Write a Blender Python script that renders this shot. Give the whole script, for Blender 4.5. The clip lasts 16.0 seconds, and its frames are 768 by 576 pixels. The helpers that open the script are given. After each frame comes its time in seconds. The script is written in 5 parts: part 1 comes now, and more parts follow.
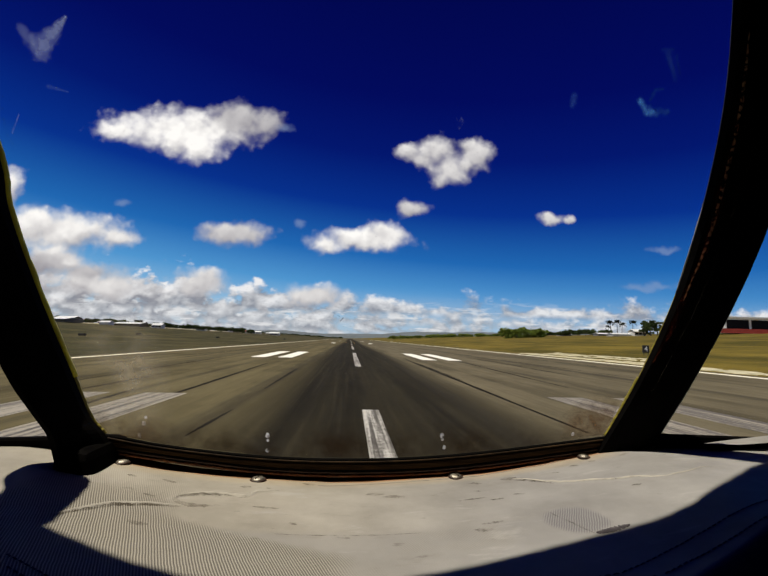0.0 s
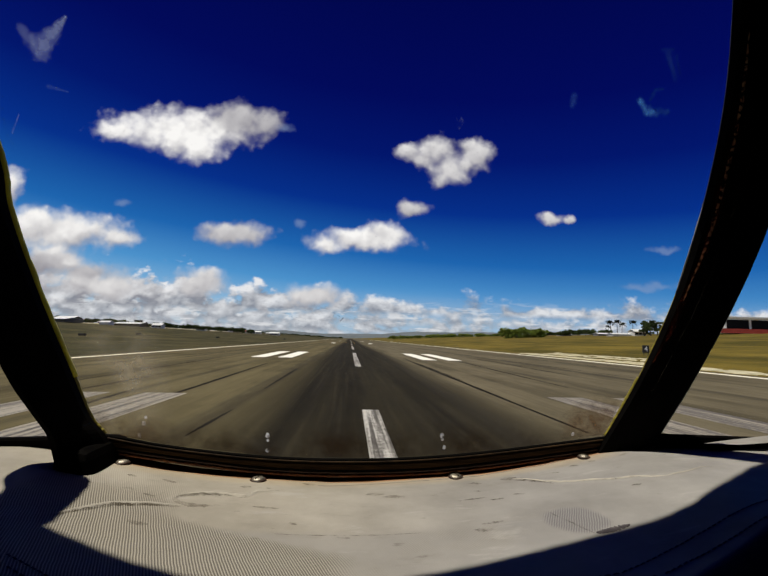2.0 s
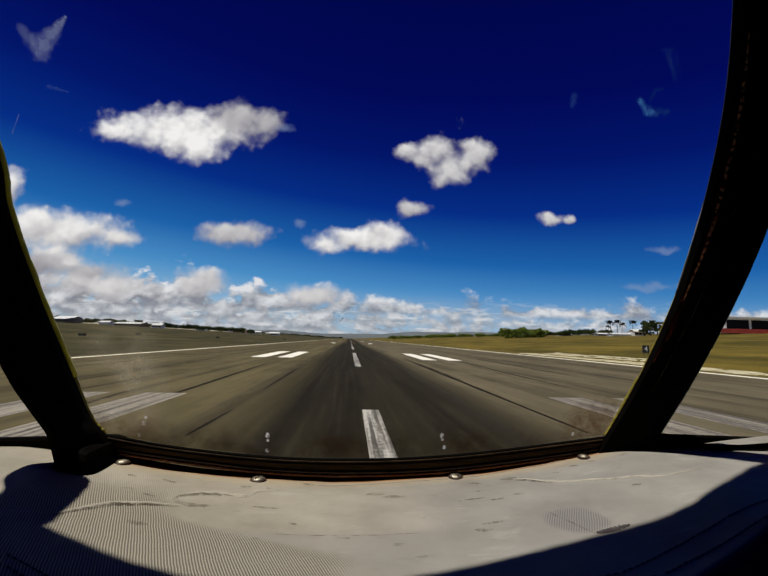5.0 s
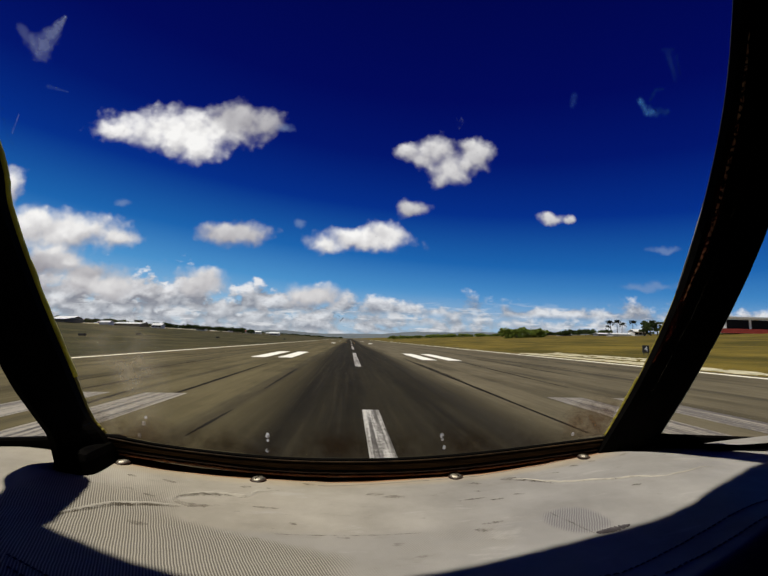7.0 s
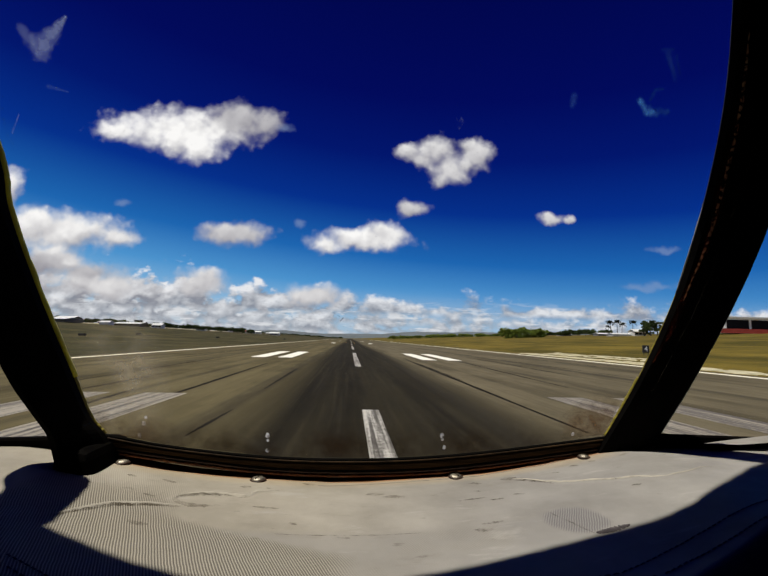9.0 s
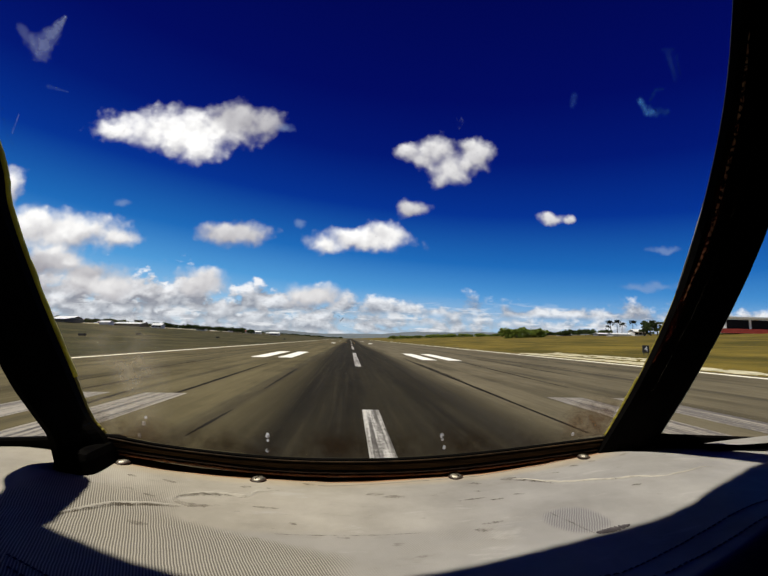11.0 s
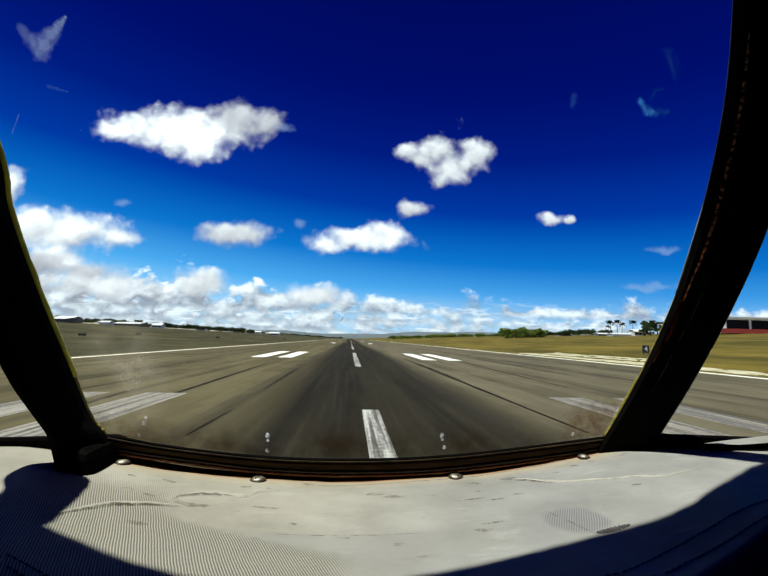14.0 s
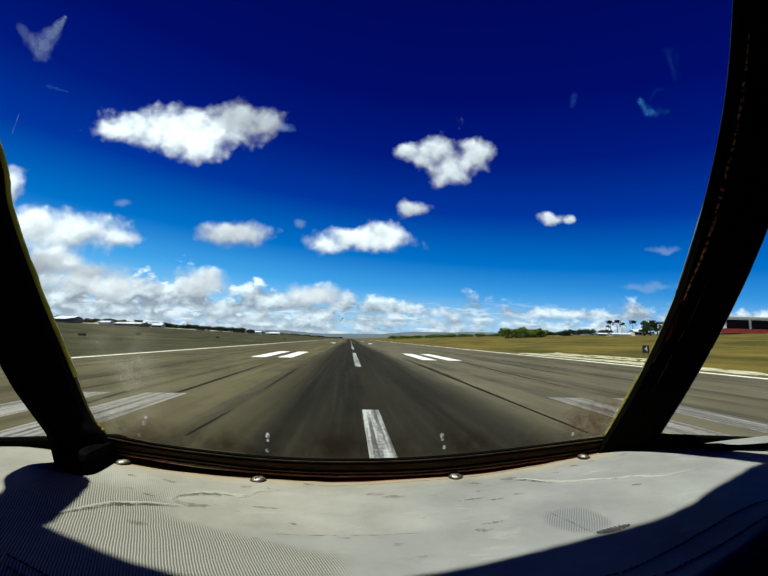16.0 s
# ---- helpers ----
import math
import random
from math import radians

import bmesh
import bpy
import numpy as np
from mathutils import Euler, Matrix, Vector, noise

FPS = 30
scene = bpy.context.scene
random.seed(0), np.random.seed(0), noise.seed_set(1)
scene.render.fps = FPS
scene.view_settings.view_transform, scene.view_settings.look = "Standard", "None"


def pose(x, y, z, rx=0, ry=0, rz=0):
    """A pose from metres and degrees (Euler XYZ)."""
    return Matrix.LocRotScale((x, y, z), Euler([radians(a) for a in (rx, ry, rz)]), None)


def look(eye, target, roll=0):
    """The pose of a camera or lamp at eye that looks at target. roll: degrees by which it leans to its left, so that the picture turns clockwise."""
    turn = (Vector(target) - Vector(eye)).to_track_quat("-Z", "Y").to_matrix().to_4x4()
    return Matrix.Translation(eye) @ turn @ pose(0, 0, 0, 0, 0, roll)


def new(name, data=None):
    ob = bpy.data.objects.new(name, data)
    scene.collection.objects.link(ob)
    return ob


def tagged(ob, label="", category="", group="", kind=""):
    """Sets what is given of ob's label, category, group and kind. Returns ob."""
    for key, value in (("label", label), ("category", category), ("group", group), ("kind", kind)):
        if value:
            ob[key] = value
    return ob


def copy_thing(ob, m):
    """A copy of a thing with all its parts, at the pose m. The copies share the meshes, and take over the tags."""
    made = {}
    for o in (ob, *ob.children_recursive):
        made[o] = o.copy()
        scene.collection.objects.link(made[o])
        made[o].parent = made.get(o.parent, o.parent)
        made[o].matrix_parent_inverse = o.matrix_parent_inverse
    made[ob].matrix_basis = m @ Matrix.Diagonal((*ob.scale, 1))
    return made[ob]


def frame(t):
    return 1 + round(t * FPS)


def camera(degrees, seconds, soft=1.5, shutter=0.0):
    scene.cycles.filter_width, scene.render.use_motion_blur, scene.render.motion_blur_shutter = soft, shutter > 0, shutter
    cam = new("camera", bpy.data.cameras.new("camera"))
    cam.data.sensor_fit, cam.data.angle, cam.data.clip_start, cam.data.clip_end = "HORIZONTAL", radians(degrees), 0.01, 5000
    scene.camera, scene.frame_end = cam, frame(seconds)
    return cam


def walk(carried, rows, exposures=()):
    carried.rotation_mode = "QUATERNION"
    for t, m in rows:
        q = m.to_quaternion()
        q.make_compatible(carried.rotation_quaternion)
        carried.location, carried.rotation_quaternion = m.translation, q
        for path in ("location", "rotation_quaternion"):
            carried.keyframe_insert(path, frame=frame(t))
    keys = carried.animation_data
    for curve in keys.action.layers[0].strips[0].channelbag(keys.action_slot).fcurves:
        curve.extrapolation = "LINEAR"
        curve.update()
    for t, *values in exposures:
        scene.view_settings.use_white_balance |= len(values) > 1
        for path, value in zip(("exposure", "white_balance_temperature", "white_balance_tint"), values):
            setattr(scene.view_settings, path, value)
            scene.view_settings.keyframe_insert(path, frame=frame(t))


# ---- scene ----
# The view from an old aircraft's windshield down a runway. The camera is clamped inside the
# flight deck; x to the right, y along the runway, z up from the asphalt.
EYE = Vector((-1.2, 0.0, 2.7))
VIEW = look(EYE, EYE + Vector((0.07755, 0.98973, 0.12014)), 1.3)
cam = camera(85.0, 16.0, 1.5)
walk(cam, [(0.0, VIEW), (4.0, VIEW), (8.0, VIEW), (12.0, VIEW), (16.0, VIEW)],
     [(0.0, -0.02, 6600, 10), (2.0, -0.10, 6500, 10), (4.2, -0.26, 6500, 10), (6.5, -0.11, 6450, 10), (8.2, -0.15, 6450, 10), (9.2, -0.06, 6450, 10), (11.5, 0.15, 6450, 9), (13.0, 0.36, 6150, 4), (14.5, 0.38, 5850, -2), (16.0, 0.24, 5750, -3)])

# ---- world and sun ----
SUN_UP, SUN_TURN = 72.5, -106.0


class Tree_of_nodes:
    """Short hand for node trees."""

    def __init__(self, tree):
        self.tree = tree
        tree.nodes.clear()

    def add(self, kind, **values):
        n = self.tree.nodes.new(kind)
        for k, v in values.items():
            setattr(n, k, v)
        return n

    def put(self, socket, v):
        if isinstance(v, bpy.types.NodeSocket):
            self.tree.links.new(v, socket)
        elif v is not None:
            socket.default_value = v

    def m(self, op, a, b=None, c=None, clamp=False):
        n = self.add("ShaderNodeMath", operation=op, use_clamp=clamp)
        for s, v in zip(n.inputs, (a, b, c)):
            self.put(s, v)
        return n.outputs[0]

    def vec(self, op, a, b=None):
        n = self.add("ShaderNodeVectorMath", operation=op)
        self.put(n.inputs[0], a)
        self.put(n.inputs[1], b)
        return n.outputs[1] if op in ("LENGTH", "DISTANCE", "DOT_PRODUCT") else n.outputs[0]

    def xyz(self, x, y, z):
        n = self.add("ShaderNodeCombineXYZ")
        for s, v in zip(n.inputs, (x, y, z)):
            self.put(s, v)
        return n.outputs[0]

    def split(self, v):
        n = self.add("ShaderNodeSeparateXYZ")
        self.put(n.inputs[0], v)
        return n.outputs

    def noise(self, vector, scale, detail=4.0, rough=0.55, color=False, distort=0.0):
        n = self.add("ShaderNodeTexNoise")
        self.put(n.inputs["Vector"], vector)
        n.inputs["Scale"].default_value = scale
        n.inputs["Detail"].default_value = detail
        n.inputs["Roughness"].default_value = rough
        n.inputs["Distortion"].default_value = distort
        return n.outputs["Color" if color else "Fac"]

    def billow(self, vector, scale, smooth=0.5):
        """Rounded heaps, like the tops of cumulus: high in the middle of each cell."""
        n = self.add("ShaderNodeTexVoronoi", feature="SMOOTH_F1")
        self.put(n.inputs["Vector"], vector)
        n.inputs["Scale"].default_value = scale
        n.inputs["Smoothness"].default_value = smooth
        return self.m("SUBTRACT", 0.45, n.outputs["Distance"])

    def step(self, v, lo, hi, a=0.0, b=1.0):
        n = self.add("ShaderNodeMapRange", interpolation_type="SMOOTHSTEP")
        for s, q in zip(n.inputs, (v, lo, hi, a, b)):
            self.put(s, q)
        return n.outputs[0]

    def mix(self, f, a, b, blend="MIX"):
        n = self.add("ShaderNodeMix", data_type="RGBA", blend_type=blend)
        self.put(n.inputs[0], f)
        for s, v in ((n.inputs[6], a), (n.inputs[7], b)):
            self.put(s, (*v, 1.0) if isinstance(v, tuple) else v)
        return n.outputs[2]

    def ramp(self, f, stops):
        n = self.add("ShaderNodeValToRGB")
        self.put(n.inputs[0], f)
        e = n.color_ramp.elements
        while len(e) < len(stops):
            e.new(0.5)
        for el, (p, c) in zip(e, stops):
            el.position, el.color = p, (*c, 1.0)
        return n.outputs[0]


world = bpy.data.worlds.new("sky")
scene.world = world
world.use_nodes = True
w = Tree_of_nodes(world.node_tree)
nishita = w.add("ShaderNodeTexSky", sky_type="NISHITA", sun_disc=False)
nishita.sun_elevation, nishita.sun_rotation = radians(SUN_UP), radians(SUN_TURN)
ray_way = w.add("ShaderNodeTexCoord").outputs["Generated"]
dx, dy, dz = w.split(ray_way)
ahead = w.m("MAXIMUM", dy, 0.05)
su, sv = w.m("DIVIDE", dx, ahead), w.m("DIVIDE", dz, ahead)
plane = w.xyz(su, sv, 0.0)
# deep blue that pales towards the horizon, deeper to the right
deep = w.ramp(w.m("ADD", dz, w.m("MULTIPLY", dx, 0.085)), [
    (0.00, (0.40, 0.56, 0.70)), (0.05, (0.27, 0.51, 0.76)), (0.12, (0.080, 0.31, 0.65)), (0.20, (0.014, 0.140, 0.465)),
    (0.31, (0.0016, 0.031, 0.275)), (0.42, (0.0005, 0.0086, 0.164)), (0.53, (0.0003, 0.0031, 0.112)), (0.70, (0.0002, 0.0018, 0.076))])
clear = w.mix(0.0002, deep, nishita.outputs[0])
warp = w.vec("SUBTRACT", w.noise(plane, 22.0, 4.0, 0.50, color=True), (0.5, 0.5, 0.5))
warp2 = w.vec("SUBTRACT", w.noise(plane, 8.0, 2.0, 0.5, color=True), (0.5, 0.5, 0.5))
bent = w.vec("ADD", plane, w.vec("ADD", w.vec("MULTIPLY", warp, (0.036, 0.034, 0.0)), w.vec("MULTIPLY", warp2, (0.026, 0.020, 0.0))))
bu, bv, _ = w.split(bent)
fine = w.noise(plane, 19.0, 4.0, 0.42)
finer = w.noise(plane, 62.0, 4.0, 0.55)
fine_up = w.noise(w.vec("ADD", plane, (-0.010, 0.026, 0.0)), 19.0, 4.0, 0.42)


def total(values):
    out = values[0]
    for v in values[1:]:
        out = w.m("ADD", out, v)
    return out


def heaps(groups, sharp=5.5):
    """Cloud lumps (u, v, half width, half height) in groups of one brightness, blended where they meet:
    how deep a direction lies in them, how high in its lump, and how bright that is."""
    weights, heights, brights = [], [], []
    for bright, lumps in groups:
        for lu, lv, la, lb in lumps:
            up = w.m("DIVIDE", w.m("SUBTRACT", bv, lv), lb)
            e = w.m("SUBTRACT", 1.0, w.vec("LENGTH", w.xyz(w.m("DIVIDE", w.m("SUBTRACT", bu, lu), la), up, 0.0)))
            k = w.m("EXPONENT", w.m("MULTIPLY", w.m("MAXIMUM", e, -6.0), sharp))
            weights.append(k)
            heights.append(w.m("MULTIPLY", k, up))
            brights.append(w.m("MULTIPLY", k, bright))
    s = w.m("ADD", total(weights), 1e-9)
    depth = w.m("DIVIDE", w.m("LOGARITHM", s, math.e), sharp)
    return depth, w.m("DIVIDE", total(heights), s), w.m("DIVIDE", total(brights), s)


field, height_in, bright_in = heaps((
    (1.30, ((-0.4234, 0.4917, 0.175, 0.064), (-0.3858, 0.4503, 0.08, 0.05), (-0.5704, 0.4859, 0.07, 0.036))),
    (0.40, ((-0.2979, 0.5252, 0.085, 0.052), (-0.221, 0.5239, 0.05, 0.046))),
    (0.72, ((0.128, 0.469, 0.042, 0.026), (0.168, 0.456, 0.044, 0.030), (0.210, 0.478, 0.050, 0.046), (0.238, 0.424, 0.052, 0.056), (0.308, 0.474, 0.050, 0.048), (0.284, 0.500, 0.022, 0.020), (0.276, 0.446, 0.030, 0.020))),
    (1.05, ((0.0231, 0.2373, 0.13, 0.034), (0.0800, 0.2590, 0.055, 0.036), (-0.0653, 0.2276, 0.045, 0.028))),
    (0.56, ((-0.2797, 0.239, 0.095, 0.040), (0.1450, 0.3220, 0.046, 0.028))),
    (0.72, ((0.5004, 0.3133, 0.042, 0.018), (0.5480, 0.3157, 0.024, 0.014))),
    (0.92, ((-0.6651, 0.2316, 0.155, 0.056), (-0.7405, 0.2399, 0.075, 0.06), (-0.793, 0.3245, 0.032, 0.06), (-0.5450, 0.2200, 0.060, 0.024))),
    (0.22, ((-0.7250, 0.1500, 0.075, 0.026), (-0.7200, 0.0960, 0.036, 0.026))),
    (0.95, ((-0.6820, 0.1760, 0.045, 0.026), (-0.6500, 0.1560, 0.040, 0.020))),
    (0.44, ((-0.6881, 0.1600, 0.085, 0.030), (-0.60, 0.138, 0.08, 0.026), (-0.7434, 0.1050, 0.075, 0.038))),
    (0.72, ((-0.351, 0.1230, 0.075, 0.038), (-0.0779, 0.0980, 0.09, 0.036), (-0.5782, 0.1100, 0.13, 0.042)))))
swirl = w.vec("ADD", plane, w.vec("MULTIPLY", warp, (0.030, 0.030, 0.0)))
lumpy = w.m("ADD", w.m("MULTIPLY", w.billow(swirl, 24.0, 0.8), 0.42), w.m("MULTIPLY", w.billow(swirl, 58.0, 0.8), 0.20))
lumpy_up = w.m("ADD", w.m("MULTIPLY", w.billow(w.vec("ADD", swirl, (-0.006, 0.014, 0.0)), 24.0, 0.8), 0.42), w.m("MULTIPLY", w.billow(w.vec("ADD", swirl, (-0.006, 0.014, 0.0)), 58.0, 0.8), 0.20))
ragged = w.m("ADD", lumpy, w.m("ADD", w.m("MULTIPLY", w.m("SUBTRACT", fine, 0.5), 0.75), w.m("MULTIPLY", w.m("SUBTRACT", finer, 0.5), 0.24)))
cover = w.step(w.m("ADD", field, ragged), -0.08, 0.68)
relief = w.m("ADD", w.m("MULTIPLY", w.m("SUBTRACT", fine, fine_up), 0.8), w.m("MULTIPLY", w.m("SUBTRACT", lumpy, lumpy_up), 0.6))
body_light = w.m("MULTIPLY", w.m("ADD", w.m("ADD", 0.57, relief), w.m("ADD", w.m("MULTIPLY", height_in, 0.36), w.m("MULTIPLY", field, 0.24))), bright_in, clamp=True)
puff = w.mix(body_light, (0.235, 0.220, 0.265), (1.05, 1.02, 1.00))
# thin, faint scraps of vapour
scraps = heaps(((1.0, ((0.800, 0.2470, 0.050, 0.012), (0.785, 0.1480, 0.085, 0.014), (0.73, 0.143, 0.06, 0.011), (-0.542, 0.3018, 0.03, 0.014), (-0.1257, 0.271, 0.02, 0.014), (-0.1763, 0.5115, 0.03, 0.02))),))[0]
thin = w.m("MULTIPLY", w.step(w.m("ADD", scraps, w.m("MULTIPLY", w.m("SUBTRACT", fine, 0.5), 1.4)), 0.0, 0.9), 0.45)
# the bank of broken cloud over the horizon
high_left = w.step(su, 0.25, -0.55)
banks = []
for base_v, tall, often, seed in ((-0.012, 0.034, 30.0, 1.0), (0.014, 0.032, 24.0, 2.0), (0.036, 0.036, 19.0, 3.0), (0.060, 0.044, 15.0, 4.0)):
    here = w.xyz(w.m("MULTIPLY", su, often), w.m("MULTIPLY", sv, often * 1.35), seed * 7.3)
    lump = w.noise(here, 1.0, 5.0, 0.52)
    lump_up = w.noise(w.vec("ADD", here, (-0.15, 0.50, 0.0)), 1.0, 5.0, 0.52)
    stature = w.m("MULTIPLY", tall, w.m("ADD", w.m("MULTIPLY", high_left, 0.9), 1.15 if base_v < 0.03 else 0.88))
    rim = w.m("ADD", base_v, w.m("MULTIPLY", stature, w.m("MULTIPLY", w.m("SUBTRACT", lump, 0.30), 4.6)))
    body = w.m("MULTIPLY", w.step(w.m("SUBTRACT", rim, sv), 0.0, 0.036), w.step(sv, base_v - 0.010, base_v + 0.010))
    lit = w.m("ADD", w.m("ADD", 0.20, w.m("MULTIPLY", w.m("SUBTRACT", lump, lump_up), 3.5)), w.m("MULTIPLY", w.m("DIVIDE", w.m("SUBTRACT", sv, base_v), tall), 0.34), clamp=True)
    banks.append((w.m("MULTIPLY", body, 0.93), w.mix(lit, (0.215, 0.210, 0.248), (0.93, 0.91, 0.92))))
in_front = w.step(dy, 0.05, 0.2)
above = w.step(dz, -0.02, 0.0)
sky = w.mix(w.m("MULTIPLY", thin, in_front), clear, (0.27, 0.36, 0.56))
for body, shade in banks:
    sky = w.mix(w.m("MULTIPLY", body, in_front), sky, shade)
veil = w.m("MULTIPLY", w.m("MULTIPLY", w.step(sv, 0.135, 0.01), w.step(w.noise(w.vec("MULTIPLY", plane, (3.0, 12.0, 1.0)), 1.0, 3.0), 0.2, 0.7, 0.22, 0.52)), in_front)
veil = w.m("MULTIPLY", veil, w.step(su, -0.1, 0.25, 1.0, 1.25), clamp=True)
sky = w.mix(veil, sky, (0.47, 0.53, 0.61))
# low streaks of far cloud, drawn out along the horizon
wisps = w.noise(w.vec("MULTIPLY", plane, (11.0, 62.0, 1.0)), 1.0, 4.0, 0.6)
wisps = w.m("MULTIPLY", w.step(wisps, 0.53, 0.66), w.m("MULTIPLY", w.step(sv, 0.105, 0.055), w.step(sv, 0.006, 0.022)))
sky = w.mix(w.m("MULTIPLY", w.m("MULTIPLY", wisps, 0.75), in_front), sky, (0.80, 0.80, 0.82))
sky = w.mix(w.m("MULTIPLY", cover, in_front), sky, puff)
behind = w.m("MULTIPLY", w.step(dy, 0.15, -0.1), w.step(dz, 0.85, 0.35))
far_puffs = w.step(w.noise(w.vec("MULTIPLY", ray_way, (1.0, 1.0, 2.2)), 3.2, 6.0, 0.55), 0.44, 0.60)
sky = w.mix(w.m("MULTIPLY", behind, far_puffs), sky, (0.72, 0.72, 0.74))
sky = w.mix(above, (0.06, 0.06, 0.04), sky)
back = w.add("ShaderNodeBackground")
w.put(back.inputs[0], sky)
back.inputs[1].default_value = 1.0
w.tree.links.new(back.outputs[0], w.add("ShaderNodeOutputWorld").inputs[0])

sun_data = bpy.data.lights.new("sun", "SUN")
sun_data.energy, sun_data.angle, sun_data.color = 5.0, radians(0.6), (1.0, 0.93, 0.81)
sun = new("sun", sun_data)
sun_way = Vector((math.sin(radians(SUN_TURN)) * math.cos(radians(SUN_UP)), math.cos(radians(SUN_TURN)) * math.cos(radians(SUN_UP)), math.sin(radians(SUN_UP))))
sun.matrix_world = look(sun_way * 300.0, (0, 0, 0))


# ---- materials ----
def finish(t, colour, rough=0.7, metal=0.0, height=None, bump=0.3, distance=0.01, spec=0.5):
    b = t.add("ShaderNodeBsdfPrincipled")
    t.put(b.inputs["Base Color"], (*colour, 1.0) if isinstance(colour, tuple) else colour)
    t.put(b.inputs["Roughness"], rough)
    b.inputs["Metallic"].default_value = metal
    b.inputs["Specular IOR Level"].default_value = spec
    if height is not None:
        n = t.add("ShaderNodeBump")
        n.inputs["Strength"].default_value, n.inputs["Distance"].default_value = bump, distance
        t.put(n.inputs["Height"], height)
        t.tree.links.new(n.outputs[0], b.inputs["Normal"])
    t.tree.links.new(b.outputs[0], t.add("ShaderNodeOutputMaterial").inputs[0])


def material(name):
    made = bpy.data.materials.new(name)
    made.use_nodes = True
    t = Tree_of_nodes(made.node_tree)
    return made, t


def place(t):
    return t.add("ShaderNodeNewGeometry").outputs["Position"]


def surface(name, low, high, scale=4.0, coarse=0.5, rough=0.7, metal=0.0, bump=0.2, stretch=(1, 1, 1), tint=0.0, spec=0.5):
    """A material mottled at two scales."""
    made, t = material(name)
    p = t.vec("MULTIPLY", t.add("ShaderNodeTexCoord").outputs["Object"], stretch)
    a, b = t.noise(p, scale, 5.0), t.noise(p, coarse, 3.0)
    f = t.step(t.m("ADD", t.m("MULTIPLY", a, 0.6), t.m("MULTIPLY", b, 0.4)), 0.32, 0.68)
    c = t.mix(f, low, high)
    if tint:
        rnd = t.add("ShaderNodeObjectInfo").outputs["Random"]
        c = t.mix(t.m("MULTIPLY", rnd, tint), c, tuple(q * 0.45 for q in high))
    finish(t, c, t.m("ADD", rough - 0.06, t.m("MULTIPLY", a, 0.12)), metal, a, bump, 0.01, spec)
    return made


def asphalt_material():
    """Old asphalt: blotched at several sizes, darkened by rubber along the middle, scuffed lengthwise."""
    made, t = material("asphalt")
    p = place(t)
    x, y, z = t.split(p)
    along = t.noise(t.vec("MULTIPLY", p, (0.75, 0.012, 1.0)), 1.0, 4.0, 0.55)
    lanes = t.noise(t.vec("MULTIPLY", p, (0.22, 0.004, 1.0)), 1.0, 3.0, 0.5)
    grain = t.noise(p, 26.0, 3.0, 0.7)
    blotch = t.noise(t.vec("MULTIPLY", p, (0.15, 0.03, 1.0)), 1.0, 4.0, 0.6)
    mottle = t.noise(t.vec("MULTIPLY", p, (0.55, 0.16, 1.0)), 1.0, 5.0, 0.65)
    worn = t.step(t.m("ADD", t.m("MULTIPLY", along, 0.34), t.m("ADD", t.m("MULTIPLY", blotch, 0.33), t.m("MULTIPLY", mottle, 0.33))), 0.33, 0.67)
    brown = t.mix(worn, (0.048, 0.039, 0.018), (0.132, 0.111, 0.058))
    grey = t.mix(worn, (0.060, 0.051, 0.032), (0.150, 0.129, 0.085))
    base = t.mix(t.step(x, -6.0, 9.0, 0.0, 0.85), brown, grey)
    wide = t.m("ABSOLUTE", t.m("ADD", x, t.m("MULTIPLY", t.m("SUBTRACT", lanes, 0.5), 5.0)))
    rubber = t.m("MULTIPLY", t.step(wide, 6.4, 3.0), t.step(t.m("ADD", t.m("MULTIPLY", along, 0.6), t.m("MULTIPLY", mottle, 0.4)), 0.15, 0.64, 0.55, 0.97))
    scuffs = t.noise(t.vec("MULTIPLY", p, (2.4, 0.05, 1.0)), 1.0, 5.0, 0.6)
    c = t.mix(rubber, base, t.mix(t.step(scuffs, 0.46, 0.70), (0.0050, 0.0041, 0.0023), (0.0175, 0.0148, 0.0090)))
    fine_lines = t.noise(t.vec("MULTIPLY", p, (5.0, 0.02, 1.0)), 1.0, 3.0, 0.6)
    c = t.mix(t.step(fine_lines, 0.48, 0.78, 0.0, 0.28), c, (0.0241, 0.0198, 0.0129))
    c = t.mix(t.m("MULTIPLY", t.step(fine_lines, 0.55, 0.25, 0.0, 0.12), t.m("SUBTRACT", 1.0, t.m("MULTIPLY", rubber, 0.9))), c, (0.1032, 0.0860, 0.0516))
    # broad dark wheel lanes on the outer thirds
    outer = t.step(t.noise(t.vec("MULTIPLY", p, (0.42, 0.003, 1.0)), 1.0, 1.0, 0.4), 0.54, 0.68)
    c = t.mix(t.m("MULTIPLY", outer, t.step(mottle, 0.25, 0.7, 0.62, 0.30)), c, (0.0224, 0.0198, 0.0146))
    c = t.mix(t.m("MULTIPLY", t.m("SUBTRACT", grain, 0.5), 0.8, clamp=True), c, (0.1204, 0.1075, 0.0860))
    finish(t, c, 0.92, 0.0, grain, 0.35, 0.01, 0.05)
    return made


